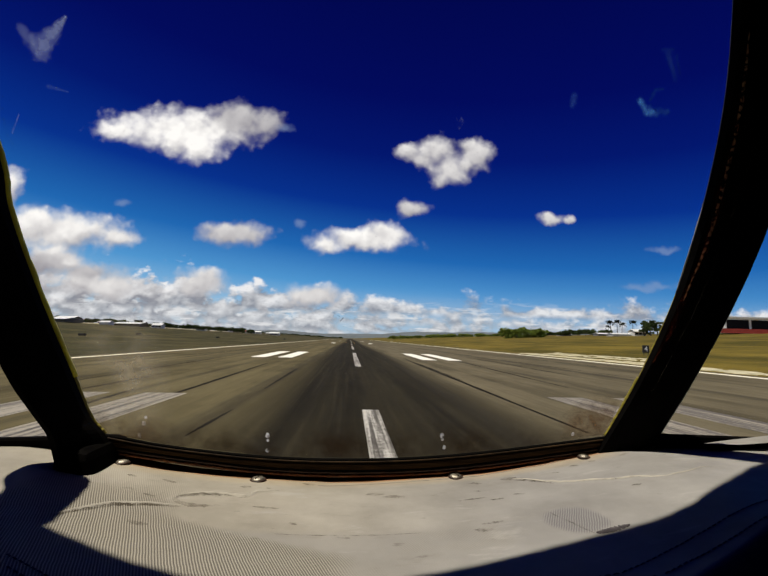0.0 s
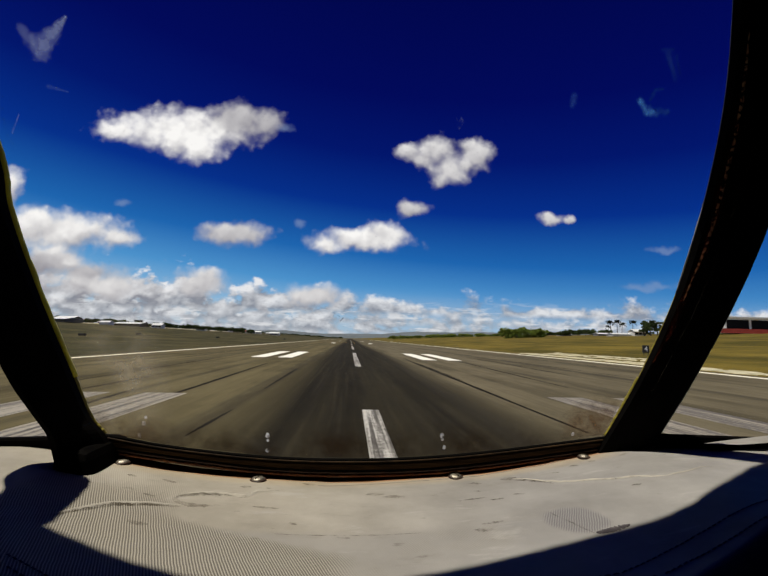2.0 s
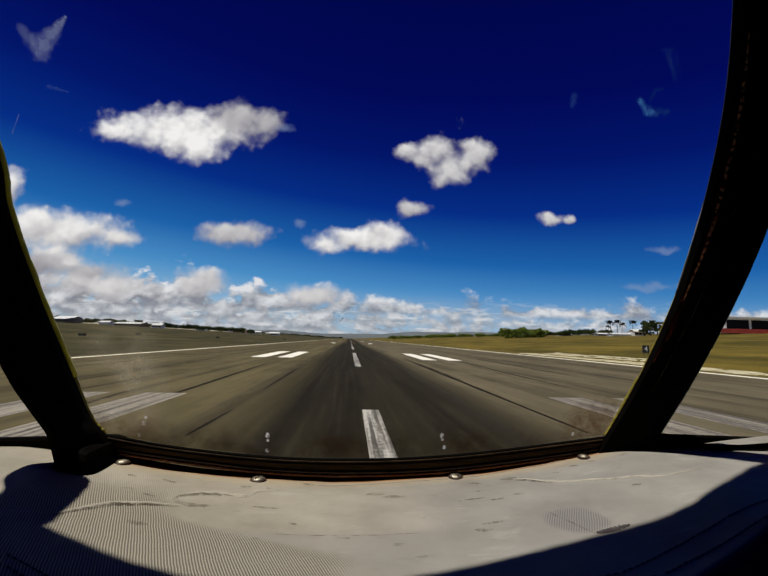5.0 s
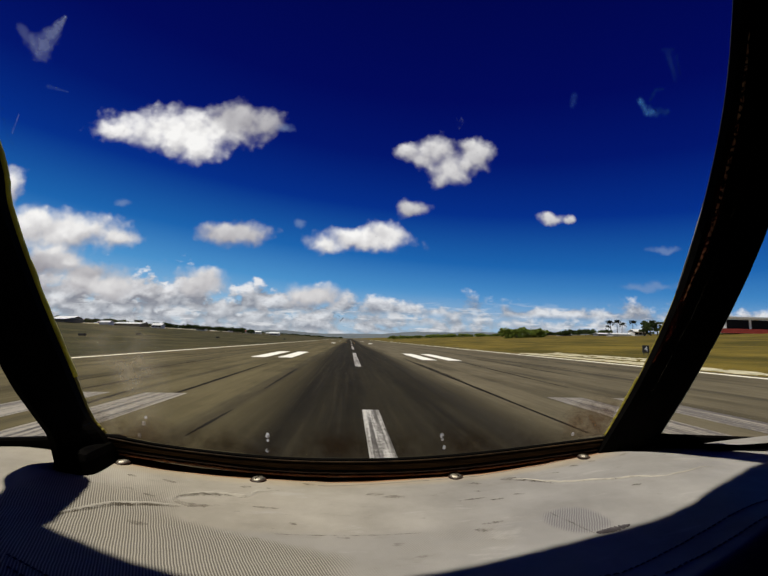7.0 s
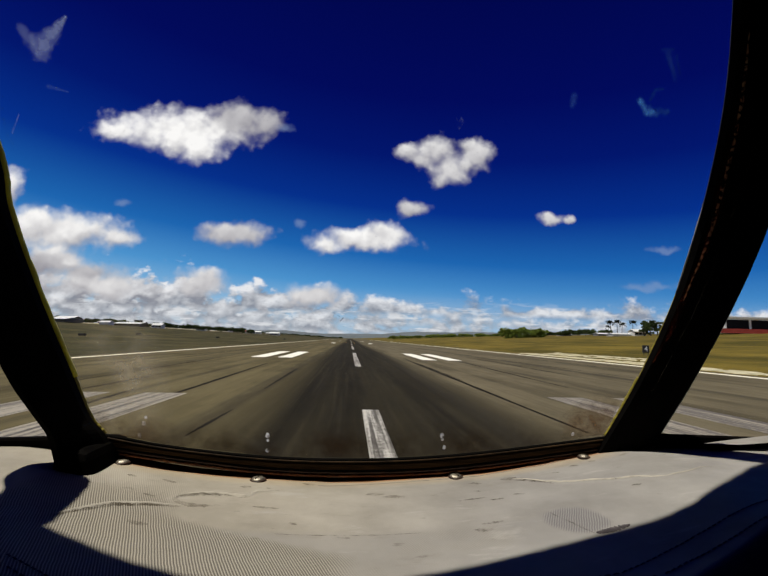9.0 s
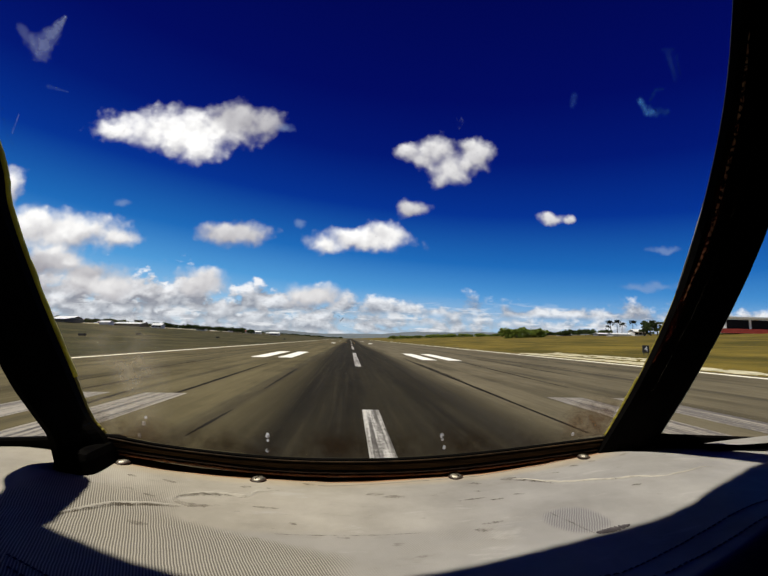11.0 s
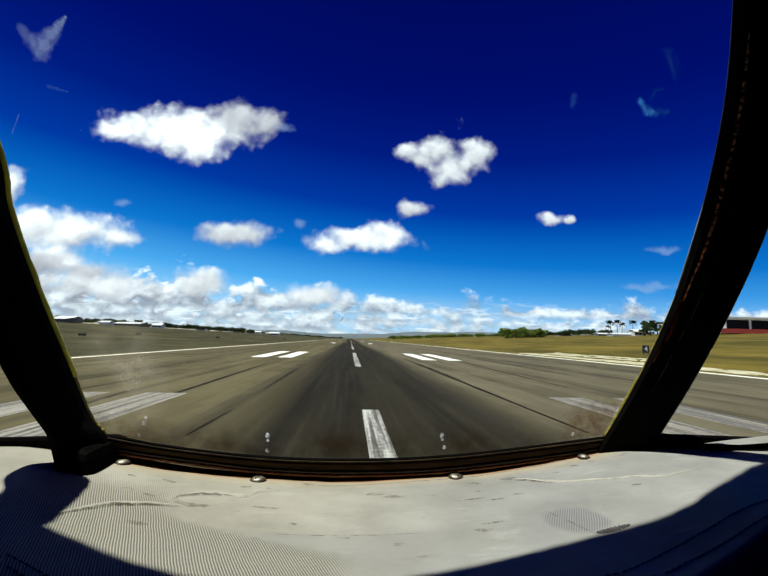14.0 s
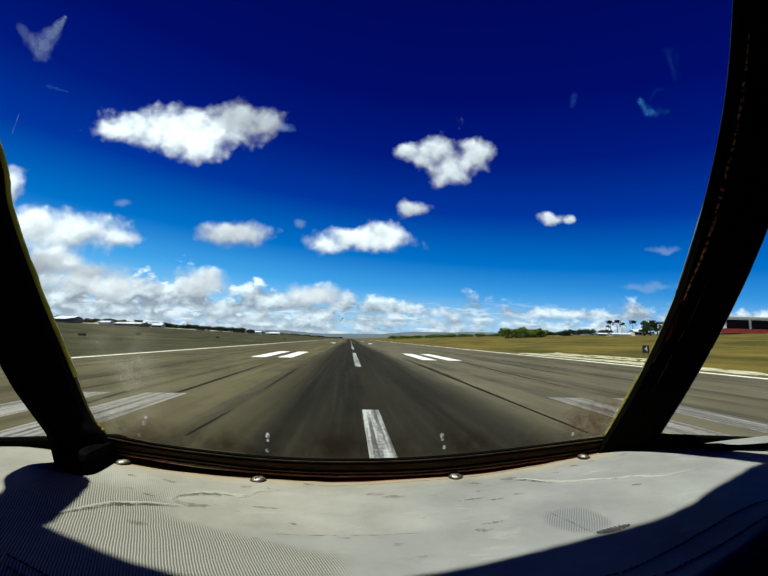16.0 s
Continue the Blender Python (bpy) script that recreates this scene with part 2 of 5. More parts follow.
def paint_material(name, colour, wear, dark=(0.075, 0.066, 0.052)):
    """Runway paint, scuffed along the way of the wheels."""
    made, t = material(name)
    p = place(t)
    scuff = t.noise(t.vec("MULTIPLY", p, (5.5, 0.09, 1.0)), 1.0, 5.0, 0.65)
    chip = t.noise(p, 6.0, 5.0, 0.7)
    f = t.step(t.m("ADD", t.m("MULTIPLY", scuff, 0.7), t.m("MULTIPLY", chip, 0.3)), wear - 0.06, wear + 0.10)
    finish(t, t.mix(f, dark, colour), 0.6, 0.0, chip, 0.15, 0.004, 0.3)
    return made


def grass_material():
    made, t = material("dry_grass")
    p = place(t)
    x, y, z = t.split(p)
    tuft = t.noise(p, 2.2, 6.0, 0.7)
    patch = t.noise(t.vec("MULTIPLY", p, (0.045, 0.03, 1.0)), 1.0, 6.0, 0.65)
    swath = t.noise(t.vec("MULTIPLY", p, (0.35, 0.008, 1.0)), 1.0, 3.0, 0.6)
    lush = t.mix(t.step(patch, 0.36, 0.64), (0.060, 0.049, 0.0080), (0.158, 0.116, 0.0200))
    lush = t.mix(t.step(swath, 0.5, 0.8, 0.0, 0.55), lush, (0.0499, 0.0516, 0.0112))
    bare = t.mix(t.step(patch, 0.38, 0.62), (0.0258, 0.0249, 0.0095), (0.0757, 0.0619, 0.0275))
    bare = t.mix(t.step(swath, 0.48, 0.72), bare, (0.0396, 0.0404, 0.0120))
    c = t.mix(t.step(x, -30.0, 35.0), bare, lush)
    c = t.mix(t.step(tuft, 0.45, 0.85, 0.0, 0.7), c, (0.0344, 0.0335, 0.0086))
    finish(t, c, 0.95, 0.0, tuft, 0.8, 0.12, 0.1)
    return made


def cover_material():
    """Pale coated cloth over the panel, ribbed where the coating has worn."""
    made, t = material("coated_cloth")
    p = t.add("ShaderNodeTexCoord").outputs["Object"]
    x, y, z = t.split(p)
    grime = t.noise(p, 11.0, 6.0, 0.65)
    broad = t.noise(t.vec("MULTIPLY", p, (3.0, 8.0, 1.0)), 1.0, 4.0, 0.6)
    speck = t.noise(t.vec("MULTIPLY", p, (34.0, 75.0, 1.0)), 1.0, 4.0, 0.6)
    weave = t.noise(p, 700.0, 2.0, 0.5)
    # ribs run away from the eye; bare on the left side and in one small worn spot
    sway = t.m("MULTIPLY", t.m("SUBTRACT", broad, 0.5), 0.012)
    ribs = t.m("ADD", t.m("MULTIPLY", t.m("SINE", t.m("MULTIPLY", t.m("ADD", t.m("ADD", x, t.m("MULTIPLY", y, 0.49)), sway), 2850.0)), 0.5), 0.5)
    spot_ribs = t.m("ADD", t.m("MULTIPLY", t.m("SINE", t.m("MULTIPLY", t.m("ADD", t.m("SUBTRACT", x, t.m("MULTIPLY", y, 0.55)), sway), 2700.0)), 0.5), 0.5)
    reach = t.step(y, 0.350, 0.428, 0.005, -0.165)
    left = t.step(t.m("SUBTRACT", t.m("ADD", x, t.m("MULTIPLY", t.m("SUBTRACT", grime, 0.5), 0.07)), reach), 0.012, -0.022)
    left = t.m("MULTIPLY", left, t.step(t.m("ADD", x, t.m("MULTIPLY", t.m("SUBTRACT", grime, 0.5), 0.05)), -0.305, -0.288))
    left = t.m("MULTIPLY", left, t.m("MULTIPLY", t.step(y, 0.50, 0.42, 0.16, 1.0), t.step(grime, 0.30, 0.55, 0.60, 1.0)))
    off = t.vec("SUBTRACT", p, (0.2065, 0.3790, 0.0))
    ox, oy, _ = t.split(off)
    along = t.m("ADD", t.m("MULTIPLY", ox, 0.80), t.m("MULTIPLY", oy, -0.60))
    across = t.m("ADD", t.m("MULTIPLY", ox, 0.60), t.m("MULTIPLY", oy, 0.80))
    spot_way = t.vec("LENGTH", t.xyz(t.m("DIVIDE", along, 0.027), t.m("DIVIDE", across, 0.023), 0.0))
    spot = t.step(t.m("ADD", spot_way, t.m("MULTIPLY", t.m("SUBTRACT", grime, 0.5), 0.9)), 1.10, 0.80)
    tone = t.step(t.m("ADD", t.m("MULTIPLY", grime, 0.5), t.m("MULTIPLY", broad, 0.5)), 0.3, 0.7)
    warm = t.mix(tone, (0.215, 0.197, 0.156), (0.375, 0.349, 0.290))
    cool = t.mix(tone, (0.183, 0.176, 0.162), (0.315, 0.305, 0.286))
    c = t.mix(t.step(x, -0.12, 0.22), warm, cool)
    # worn below, where the coating is thin and the cloth shows greyer
    thin = t.m("MULTIPLY", t.step(t.m("ADD", y, t.m("MULTIPLY", t.m("SUBTRACT", broad, 0.5), 0.03)), 0.402, 0.386), t.step(t.m("ABSOLUTE", t.m("SUBTRACT", x, 0.02)), 0.20, 0.14))
    c = t.mix(t.m("MULTIPLY", thin, 0.45), c, (0.2107, 0.2047, 0.1935))
    c = t.mix(t.m("MULTIPLY", t.step(speck, 0.66, 0.74), 0.55), c, (0.1032, 0.0903, 0.0731))
    scuff = t.noise(t.vec("MULTIPLY", p, (11.0, 40.0, 1.0)), 1.0, 5.0, 0.7)
    c = t.mix(t.step(scuff, 0.56, 0.72, 0.0, 0.32), c, (0.1419, 0.1290, 0.1049))
    c = t.mix(t.step(scuff, 0.42, 0.30, 0.0, 0.40), c, (0.3870, 0.3741, 0.3440))
    faint = t.m("MULTIPLY", thin, t.step(t.noise(t.vec("MULTIPLY", p, (9.0, 14.0, 1.0)), 1.0, 3.0, 0.6), 0.50, 0.68, 0.0, 0.25))
    bare = t.m("MAXIMUM", left, faint)
    c = t.mix(t.m("MULTIPLY", bare, 0.8), c, t.mix(ribs, (0.0568, 0.0490, 0.0344), (0.3698, 0.3440, 0.2795)))
    c = t.mix(t.m("MULTIPLY", spot, 0.80), c, t.mix(spot_ribs, (0.0989, 0.0946, 0.0963), (0.2451, 0.2391, 0.2339)))
    # the yellowed strip and rust that creep out from under the window rail
    rim = t.m("ADD", t.m("ADD", y, t.m("MULTIPLY", t.m("MULTIPLY", x, x), 0.12)), t.m("MULTIPLY", t.m("SUBTRACT", grime, 0.5), 0.016))
    middle = t.step(t.m("ABSOLUTE", t.m("SUBTRACT", x, 0.02)), 0.335, 0.285)
    yellowed = t.m("MULTIPLY", t.m("MULTIPLY", t.step(rim, 0.506, 0.528), 0.50), middle)
    c = t.mix(yellowed, c, (0.3784, 0.2967, 0.1806))
    c = t.mix(t.m("MULTIPLY", t.step(rim, 0.526, 0.534, 0.0, 0.85), middle), c, (0.2924, 0.1161, 0.0344))
    bare = t.m("MAXIMUM", bare, spot)
    h = t.m("ADD", t.m("MULTIPLY", weave, 0.25), t.m("ADD", t.m("MULTIPLY", t.m("MULTIPLY", ribs, bare), 0.8), t.m("MULTIPLY", grime, 0.6)))
    finish(t, c, 0.62, 0.0, h, 0.5, 0.0012, 0.35)
    return made


def glass_material(name, ior):
    made, t = material(name)
    clear_way = t.add("ShaderNodeBsdfTransparent")
    clear_way.inputs[0].default_value = (0.97, 0.985, 0.98, 1.0)
    shine = t.add("ShaderNodeBsdfGlossy")
    shine.inputs["Roughness"].default_value = 0.02
    fres = t.add("ShaderNodeFresnel")
    fres.inputs[0].default_value = ior
    mixer = t.add("ShaderNodeMixShader")
    t.tree.links.new(fres.outputs[0], mixer.inputs[0])
    t.tree.links.new(clear_way.outputs[0], mixer.inputs[1])
    t.tree.links.new(shine.outputs[0], mixer.inputs[2])
    t.tree.links.new(mixer.outputs[0], t.add("ShaderNodeOutputMaterial").inputs[0])
    return made


def smear_material(name, colour, opacity, scale, centre=None, reach=None, lo=0.35, hi=0.72):
    """Grease, dust or painted reflections on glass: ragged and thin, fading out from a centre if one is given."""
    made, t = material(name)
    p = t.add("ShaderNodeTexCoord").outputs["Object"]
    f = t.m("MULTIPLY", t.step(t.noise(p, scale, 5.0, 0.65), lo, hi), opacity)
    if centre:
        f = t.m("MULTIPLY", f, t.step(t.vec("LENGTH", t.vec("DIVIDE", t.vec("SUBTRACT", p, centre), reach)), 1.0, 0.2))
    clear_way = t.add("ShaderNodeBsdfTransparent")
    film_of_dust = t.add("ShaderNodeBsdfTranslucent")
    film_of_dust.inputs[0].default_value = (*colour, 1.0)
    mixer = t.add("ShaderNodeMixShader")
    t.put(mixer.inputs[0], f)
    t.tree.links.new(clear_way.outputs[0], mixer.inputs[1])
    t.tree.links.new(film_of_dust.outputs[0], mixer.inputs[2])
    t.tree.links.new(mixer.outputs[0], t.add("ShaderNodeOutputMaterial").inputs[0])
    return made


def streak_material(name, colour, opacity, scale, strokes):
    """Grease wiped on glass in strokes (start, end, half widths), soft at the rim and streaky inside."""
    made, t = material(name)
    p = t.add("ShaderNodeTexCoord").outputs["Object"]
    x, y, z = t.split(p)
    ragged = t.m("MULTIPLY", t.m("SUBTRACT", t.noise(p, scale, 4.0, 0.6), 0.5), 1.9)
    masks = []
    for (ax, az), (bx, bz), w0, w1, strong in strokes:
        long = (bx - ax) ** 2 + (bz - az) ** 2
        rx, rz = t.m("SUBTRACT", x, ax), t.m("SUBTRACT", z, az)
        f = t.m("DIVIDE", t.m("ADD", t.m("MULTIPLY", rx, bx - ax), t.m("MULTIPLY", rz, bz - az)), long, clamp=True)
        off = t.vec("LENGTH", t.xyz(t.m("SUBTRACT", rx, t.m("MULTIPLY", f, bx - ax)), 0.0, t.m("SUBTRACT", rz, t.m("MULTIPLY", f, bz - az))))
        half = t.m("ADD", w0, t.m("MULTIPLY", f, w1 - w0))
        masks.append(t.m("MULTIPLY", t.step(t.m("ADD", t.m("DIVIDE", off, half), ragged), 1.15, 0.0), strong))
    f = masks[0]
    for q in masks[1:]:
        f = t.m("MAXIMUM", f, q)
    f = t.m("MULTIPLY", f, t.step(t.noise(p, scale * 0.6, 5.0, 0.65), 0.25, 0.62, 0.55 * opacity, opacity))
    clear_way, grease, mixer = t.add("ShaderNodeBsdfTransparent"), t.add("ShaderNodeBsdfTranslucent"), t.add("ShaderNodeMixShader")
    grease.inputs[0].default_value = (*colour, 1.0)
    t.put(mixer.inputs[0], f)
    t.tree.links.new(clear_way.outputs[0], mixer.inputs[1])
    t.tree.links.new(grease.outputs[0], mixer.inputs[2])
    t.tree.links.new(mixer.outputs[0], t.add("ShaderNodeOutputMaterial").inputs[0])
    return made


def stain_material(name, colour, opacity, scale, lo=0.32, hi=0.66):
    """Dirt, worn coating or painted crease shading, broken up so that the cloth shows through."""
    made, t = material(name)
    p = t.add("ShaderNodeTexCoord").outputs["Object"]
    f = t.m("MULTIPLY", t.step(t.noise(p, scale, 5.0, 0.7), lo, hi), opacity)
    clear_way = t.add("ShaderNodeBsdfTransparent")
    dirt = t.add("ShaderNodeBsdfDiffuse")
    t.put(dirt.inputs[0], t.mix(t.noise(p, scale * 2.0, 3.0, 0.6), tuple(0.7 * c for c in colour), tuple(1.2 * c for c in colour)))
    mixer = t.add("ShaderNodeMixShader")
    t.put(mixer.inputs[0], f)
    t.tree.links.new(clear_way.outputs[0], mixer.inputs[1])
    t.tree.links.new(dirt.outputs[0], mixer.inputs[2])
    t.tree.links.new(mixer.outputs[0], t.add("ShaderNodeOutputMaterial").inputs[0])
    return made


ASPHALT, GRASS, CLOTH = asphalt_material(), grass_material(), cover_material()
WHITE_PAINT = paint_material("white_paint", (0.80, 0.78, 0.70), 0.22)
WORN_PAINT = paint_material("worn_paint", (0.50, 0.48, 0.43), 0.49)
FADED_PAINT = paint_material("faded_paint", (0.29, 0.26, 0.205), 0.48)
YELLOW_PAINT = paint_material("yellow_paint", (0.62, 0.36, 0.035), 0.30)
CONCRETE = surface("pale_concrete", (0.20, 0.18, 0.13), (0.34, 0.31, 0.24), 1.4, 0.12, 0.9, bump=0.2)
EDGE_PAINT = paint_material("edge_paint", (0.82, 0.78, 0.62), 0.15)
TYRE = surface("tyre_rubber_stain", (0.010, 0.008, 0.005), (0.020, 0.017, 0.012), 3.0, 0.3, 0.9, bump=0.0, stretch=(1, 0.1, 1), spec=0.05)
BLACK = surface("black_window_frame", (0.0016, 0.0015, 0.0014), (0.0045, 0.004, 0.0035), 40.0, 6.0, 0.7, bump=0.1, spec=0.012)
PALE_SEAL = surface("pale_rubber_seal", (0.20, 0.20, 0.19), (0.34, 0.34, 0.32), 60.0, 10.0, 0.6)
RAIL_GREY = surface("rail_highlight_and_slot", (0.009, 0.0055, 0.003), (0.046, 0.028, 0.013), 90.0, 20.0, 0.6, spec=0.08)
RUST = surface("worn_copper_edge", (0.05, 0.014, 0.006), (0.26, 0.095, 0.03), 260.0, 60.0, 0.55, metal=0.3)
BROWN = surface("dull_brown_edge", (0.008, 0.004, 0.002), (0.055, 0.022, 0.012), 150.0, 30.0, 0.6)
OLIVE = surface("dull_yellow_sealant", (0.11, 0.090, 0.010), (0.30, 0.25, 0.022), 60.0, 10.0, 0.6)
YELLOW = surface("yellow_sealant", (0.60, 0.52, 0.01), (0.85, 0.78, 0.05), 60.0, 10.0, 0.5)
LINING = surface("dark_lining", (0.006, 0.006, 0.007), (0.012, 0.012, 0.014), 30.0, 4.0, 0.9, spec=0.1)
STEEL = surface("dull_steel", (0.27, 0.24, 0.185), (0.42, 0.38, 0.31), 200.0, 40.0, 0.48, metal=0.9)
CREASE_HIGHLIGHT = stain_material("crease_highlight", (0.50, 0.47, 0.40), 0.75, 40.0, 0.15, 0.5)
STAIN_AND_SHADE = stain_material("cloth_dirt_and_crease_shade", (0.09, 0.075, 0.055), 0.70, 110.0)
SHADOW_BLOB = surface("purple_brown_shadow_blob", (0.020, 0.016, 0.018), (0.060, 0.050, 0.052), 120.0, 30.0, 0.8)
STAIN_FAINT = stain_material("brown_cloth_stain", (0.13, 0.105, 0.075), 0.50, 90.0)
THREAD = surface("dark_thread", (0.08, 0.08, 0.09), (0.14, 0.14, 0.15), 300.0, 40.0, 0.8)
PANE = glass_material("window_glass", 1.08)
SMEAR = smear_material("greasy_smear", (0.70, 0.76, 0.90), 0.38, 28.0)
SCRATCH = smear_material("scratched_glass", (0.75, 0.80, 0.92), 0.35, 70.0)
SCREW_REFLECTION = smear_material("dried_drop_film", (0.92, 0.90, 0.82), 0.85, 260.0, lo=0.30, hi=0.62)
CORNER = smear_material("brown_corner_grime", (0.16, 0.085, 0.035), 0.95, 26.0, (0.322, 0.52, -0.104), (0.060, 1.0, 0.050))
CORNER_LEFT = smear_material("brown_left_corner_grime", (0.10, 0.058, 0.026), 0.90, 22.0, (-0.272, 0.54, -0.118), (0.085, 1.0, 0.040))
DARK_SPECK = smear_material("dark_speck", (0.05, 0.05, 0.05), 0.9, 200.0)
GRIME = smear_material("brown_grime", (0.036, 0.020, 0.008), 0.92, 9.0, (0.05, 0.53, -0.142), (0.75, 1.0, 0.050))
COPPER = stain_material("worn_copper_line", (0.46, 0.24, 0.13), 0.85, 190.0, 0.36, 0.62)
BARE_RED = stain_material("red_brown_primer", (0.17, 0.045, 0.024), 0.80, 60.0, 0.28, 0.66)
SCORE = stain_material("scored_paint", (0.10, 0.095, 0.085), 0.60, 60.0, 0.30, 0.60)
RAIL_WORN = surface("worn_brown_rail", (0.0030, 0.0019, 0.0009), (0.034, 0.018, 0.007), 120.0, 14.0, 0.6, stretch=(0.25, 1.0, 2.5), spec=0.05)
DUST = smear_material("dusty_film", (0.80, 0.68, 0.45), 0.70, 9.0, (-0.262, 0.51, -0.055), (0.075, 1.0, 0.10))
PALE_STONE = surface("pale_verge_stone", (0.30, 0.27, 0.165), (0.58, 0.53, 0.36), 1.2, 0.2, 0.9, bump=0.5)
WALL_WHITE = surface("white_painted_wall", (0.62, 0.61, 0.57), (0.80, 0.79, 0.75), 0.8, 0.1, 0.8)
WALL_GREY = surface("grey_sheet_wall", (0.17, 0.165, 0.155), (0.27, 0.26, 0.245), 0.7, 0.1, 0.7)
WALL_DIM = surface("weathered_brown_wall", (0.075, 0.068, 0.058), (0.13, 0.12, 0.105), 0.7, 0.1, 0.8)
WALL_RED = surface("red_painted_wall", (0.32, 0.035, 0.025), (0.45, 0.06, 0.04), 0.8, 0.1, 0.8)
ROOF_PALE = surface("pale_sheet_roof", (0.55, 0.56, 0.56), (0.74, 0.75, 0.75), 0.6, 0.08, 0.5)
ROOF_RUST = surface("rusty_red_roof", (0.22, 0.07, 0.045), (0.36, 0.13, 0.09), 0.6, 0.08, 0.7)
DARK_GAP = surface("dark_opening", (0.006, 0.006, 0.007), (0.014, 0.014, 0.016), 0.8, 0.1, 0.9, spec=0.08)
BARK = surface("grey_bark", (0.06, 0.05, 0.035), (0.14, 0.12, 0.09), 3.0, 0.6, 0.9, bump=0.6)
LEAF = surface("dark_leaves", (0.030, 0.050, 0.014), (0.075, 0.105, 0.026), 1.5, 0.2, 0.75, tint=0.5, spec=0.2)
# brighter copy of the leaves, sunlight painted into the green
LEAF_SUNNY = surface("painted_sunny_leaves", (0.105, 0.150, 0.018), (0.215, 0.270, 0.040), 1.5, 0.2, 0.75, tint=0.3, spec=0.2)
FROND = surface("palm_fronds", (0.007, 0.011, 0.005), (0.017, 0.024, 0.009), 2.0, 0.3, 0.7, spec=0.2)
# far hills: distance haze is painted in as a paler, bluer colour
HILL_HAZED = surface("wooded_hill", (0.075, 0.092, 0.100), (0.110, 0.128, 0.138), 0.02, 0.004, 0.95, bump=0.0)
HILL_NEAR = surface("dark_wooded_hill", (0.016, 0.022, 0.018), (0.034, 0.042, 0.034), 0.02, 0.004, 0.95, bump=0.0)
SIGN_BLACK = surface("black_sign_face", (0.008, 0.008, 0.008), (0.016, 0.016, 0.016), 5.0, 1.0, 0.5)
SIGN_WHITE = surface("white_sign_figure", (0.74, 0.74, 0.72), (0.82, 0.82, 0.80), 5.0, 1.0, 0.5)


# ---- mesh helpers ----
def part(name, bm, mat, parent=None, label="", smooth=False):
    """Links a bmesh as one mesh object under a thing or a part."""
    me = bpy.data.meshes.new(name)
    bm.to_mesh(me)
    bm.free()
    me.materials.append(mat)
    if smooth:
        me.shade_smooth()
    ob = new(name, me)
    ob.parent = parent
    if label:
        tagged(ob, label)
    return ob


def thing(name, m, label, category, group="", kind=""):
    ob = new(name)
    ob.empty_display_size = 0.1
    ob.matrix_world = m
    return tagged(ob, label, category, group, kind)


def box(bm, x0, x1, y0, y1, z0, z1, bevel=0.0):
    made = bmesh.ops.create_cube(bm, size=1.0)["verts"]
    for v in made:
        v.co = Vector((x0 + (v.co.x + 0.5) * (x1 - x0), y0 + (v.co.y + 0.5) * (y1 - y0), z0 + (v.co.z + 0.5) * (z1 - z0)))
    if bevel:
        edges = list({e for v in made for e in v.link_edges})
        bmesh.ops.bevel(bm, geom=edges, offset=bevel, segments=2, profile=0.5, affect="EDGES")
    return bm


def one_box(*a, **k):
    return box(bmesh.new(), *a, **k)


def sweep(bm, rings, closed_ends=True):
    """Skins a list of vertex rings."""
    rows = [[bm.verts.new(p) for p in ring] for ring in rings]
    n = len(rows[0])
    for a, b in zip(rows, rows[1:]):
        for i in range(n):
            bm.faces.new((a[i], a[(i + 1) % n], b[(i + 1) % n], b[i]))
    if closed_ends:
        bm.faces.new(rows[0][::-1])
        bm.faces.new(rows[-1])
    bmesh.ops.recalc_face_normals(bm, faces=bm.faces[:])
    return bm


def curve_points(knots, n):
    """n points along a smooth curve through the knots."""
    k = [Vector(p) for p in knots]
    k = [2 * k[0] - k[1]] + k + [2 * k[-1] - k[-2]]
    out = []
    for i in range(n):
        s = i / (n - 1) * (len(k) - 3)
        j = min(int(s), len(k) - 4)
        f = s - j
        a, b, c, d = k[j:j + 4]
        out.append(0.5 * (2 * b + (c - a) * f + (2 * a - 5 * b + 4 * c - d) * f * f + (3 * b - a - 3 * c + d) * f ** 3))
    return out


def tube(bm, pts, radius, sides=6):
    """A round bar along points; radius may be a list."""
    rings = []
    for i, p in enumerate(pts):
        p = Vector(p)
        d = (Vector(pts[min(i + 1, len(pts) - 1)]) - Vector(pts[max(i - 1, 0)])).normalized()
        a = d.orthogonal().normalized() if abs(d.z) > 0.9 else d.cross(Vector((0, 0, 1))).normalized()
        b = d.cross(a)
        r = radius[i] if isinstance(radius, list) else radius
        rings.append([p + r * (math.cos(2 * math.pi * q / sides) * a + math.sin(2 * math.pi * q / sides) * b) for q in range(sides)])
    return sweep(bm, rings)


# ---- the ground ----
def rise(x, y):
    """The land climbs gently away from the runway."""
    s = max(0.0, abs(x) - 45.0)
    return 60.0 * (1.0 - math.exp(-0.055 * s / 60.0))


def spaced(lo, hi, near, step, grow):
    out, v, d = [near], near, step
    while v < hi:
        v += d
        d *= grow
        out.append(min(v, hi))
    v, d = near, step
    while v > lo:
        v -= d
        d *= grow
        out.insert(0, max(v, lo))
    return out


def sheet(xs, ys, height):
    verts = [(x, y, height(x, y)) for y in ys for x in xs]
    n = len(xs)
    faces = [(j * n + i, j * n + i + 1, (j + 1) * n + i + 1, (j + 1) * n + i) for j in range(len(ys) - 1) for i in range(n - 1)]
    me = bpy.data.meshes.new("sheet")
    me.from_pydata(verts, [], faces)
    bm = bmesh.new()
    bm.from_mesh(me)
    bpy.data.meshes.remove(me)
    return bm


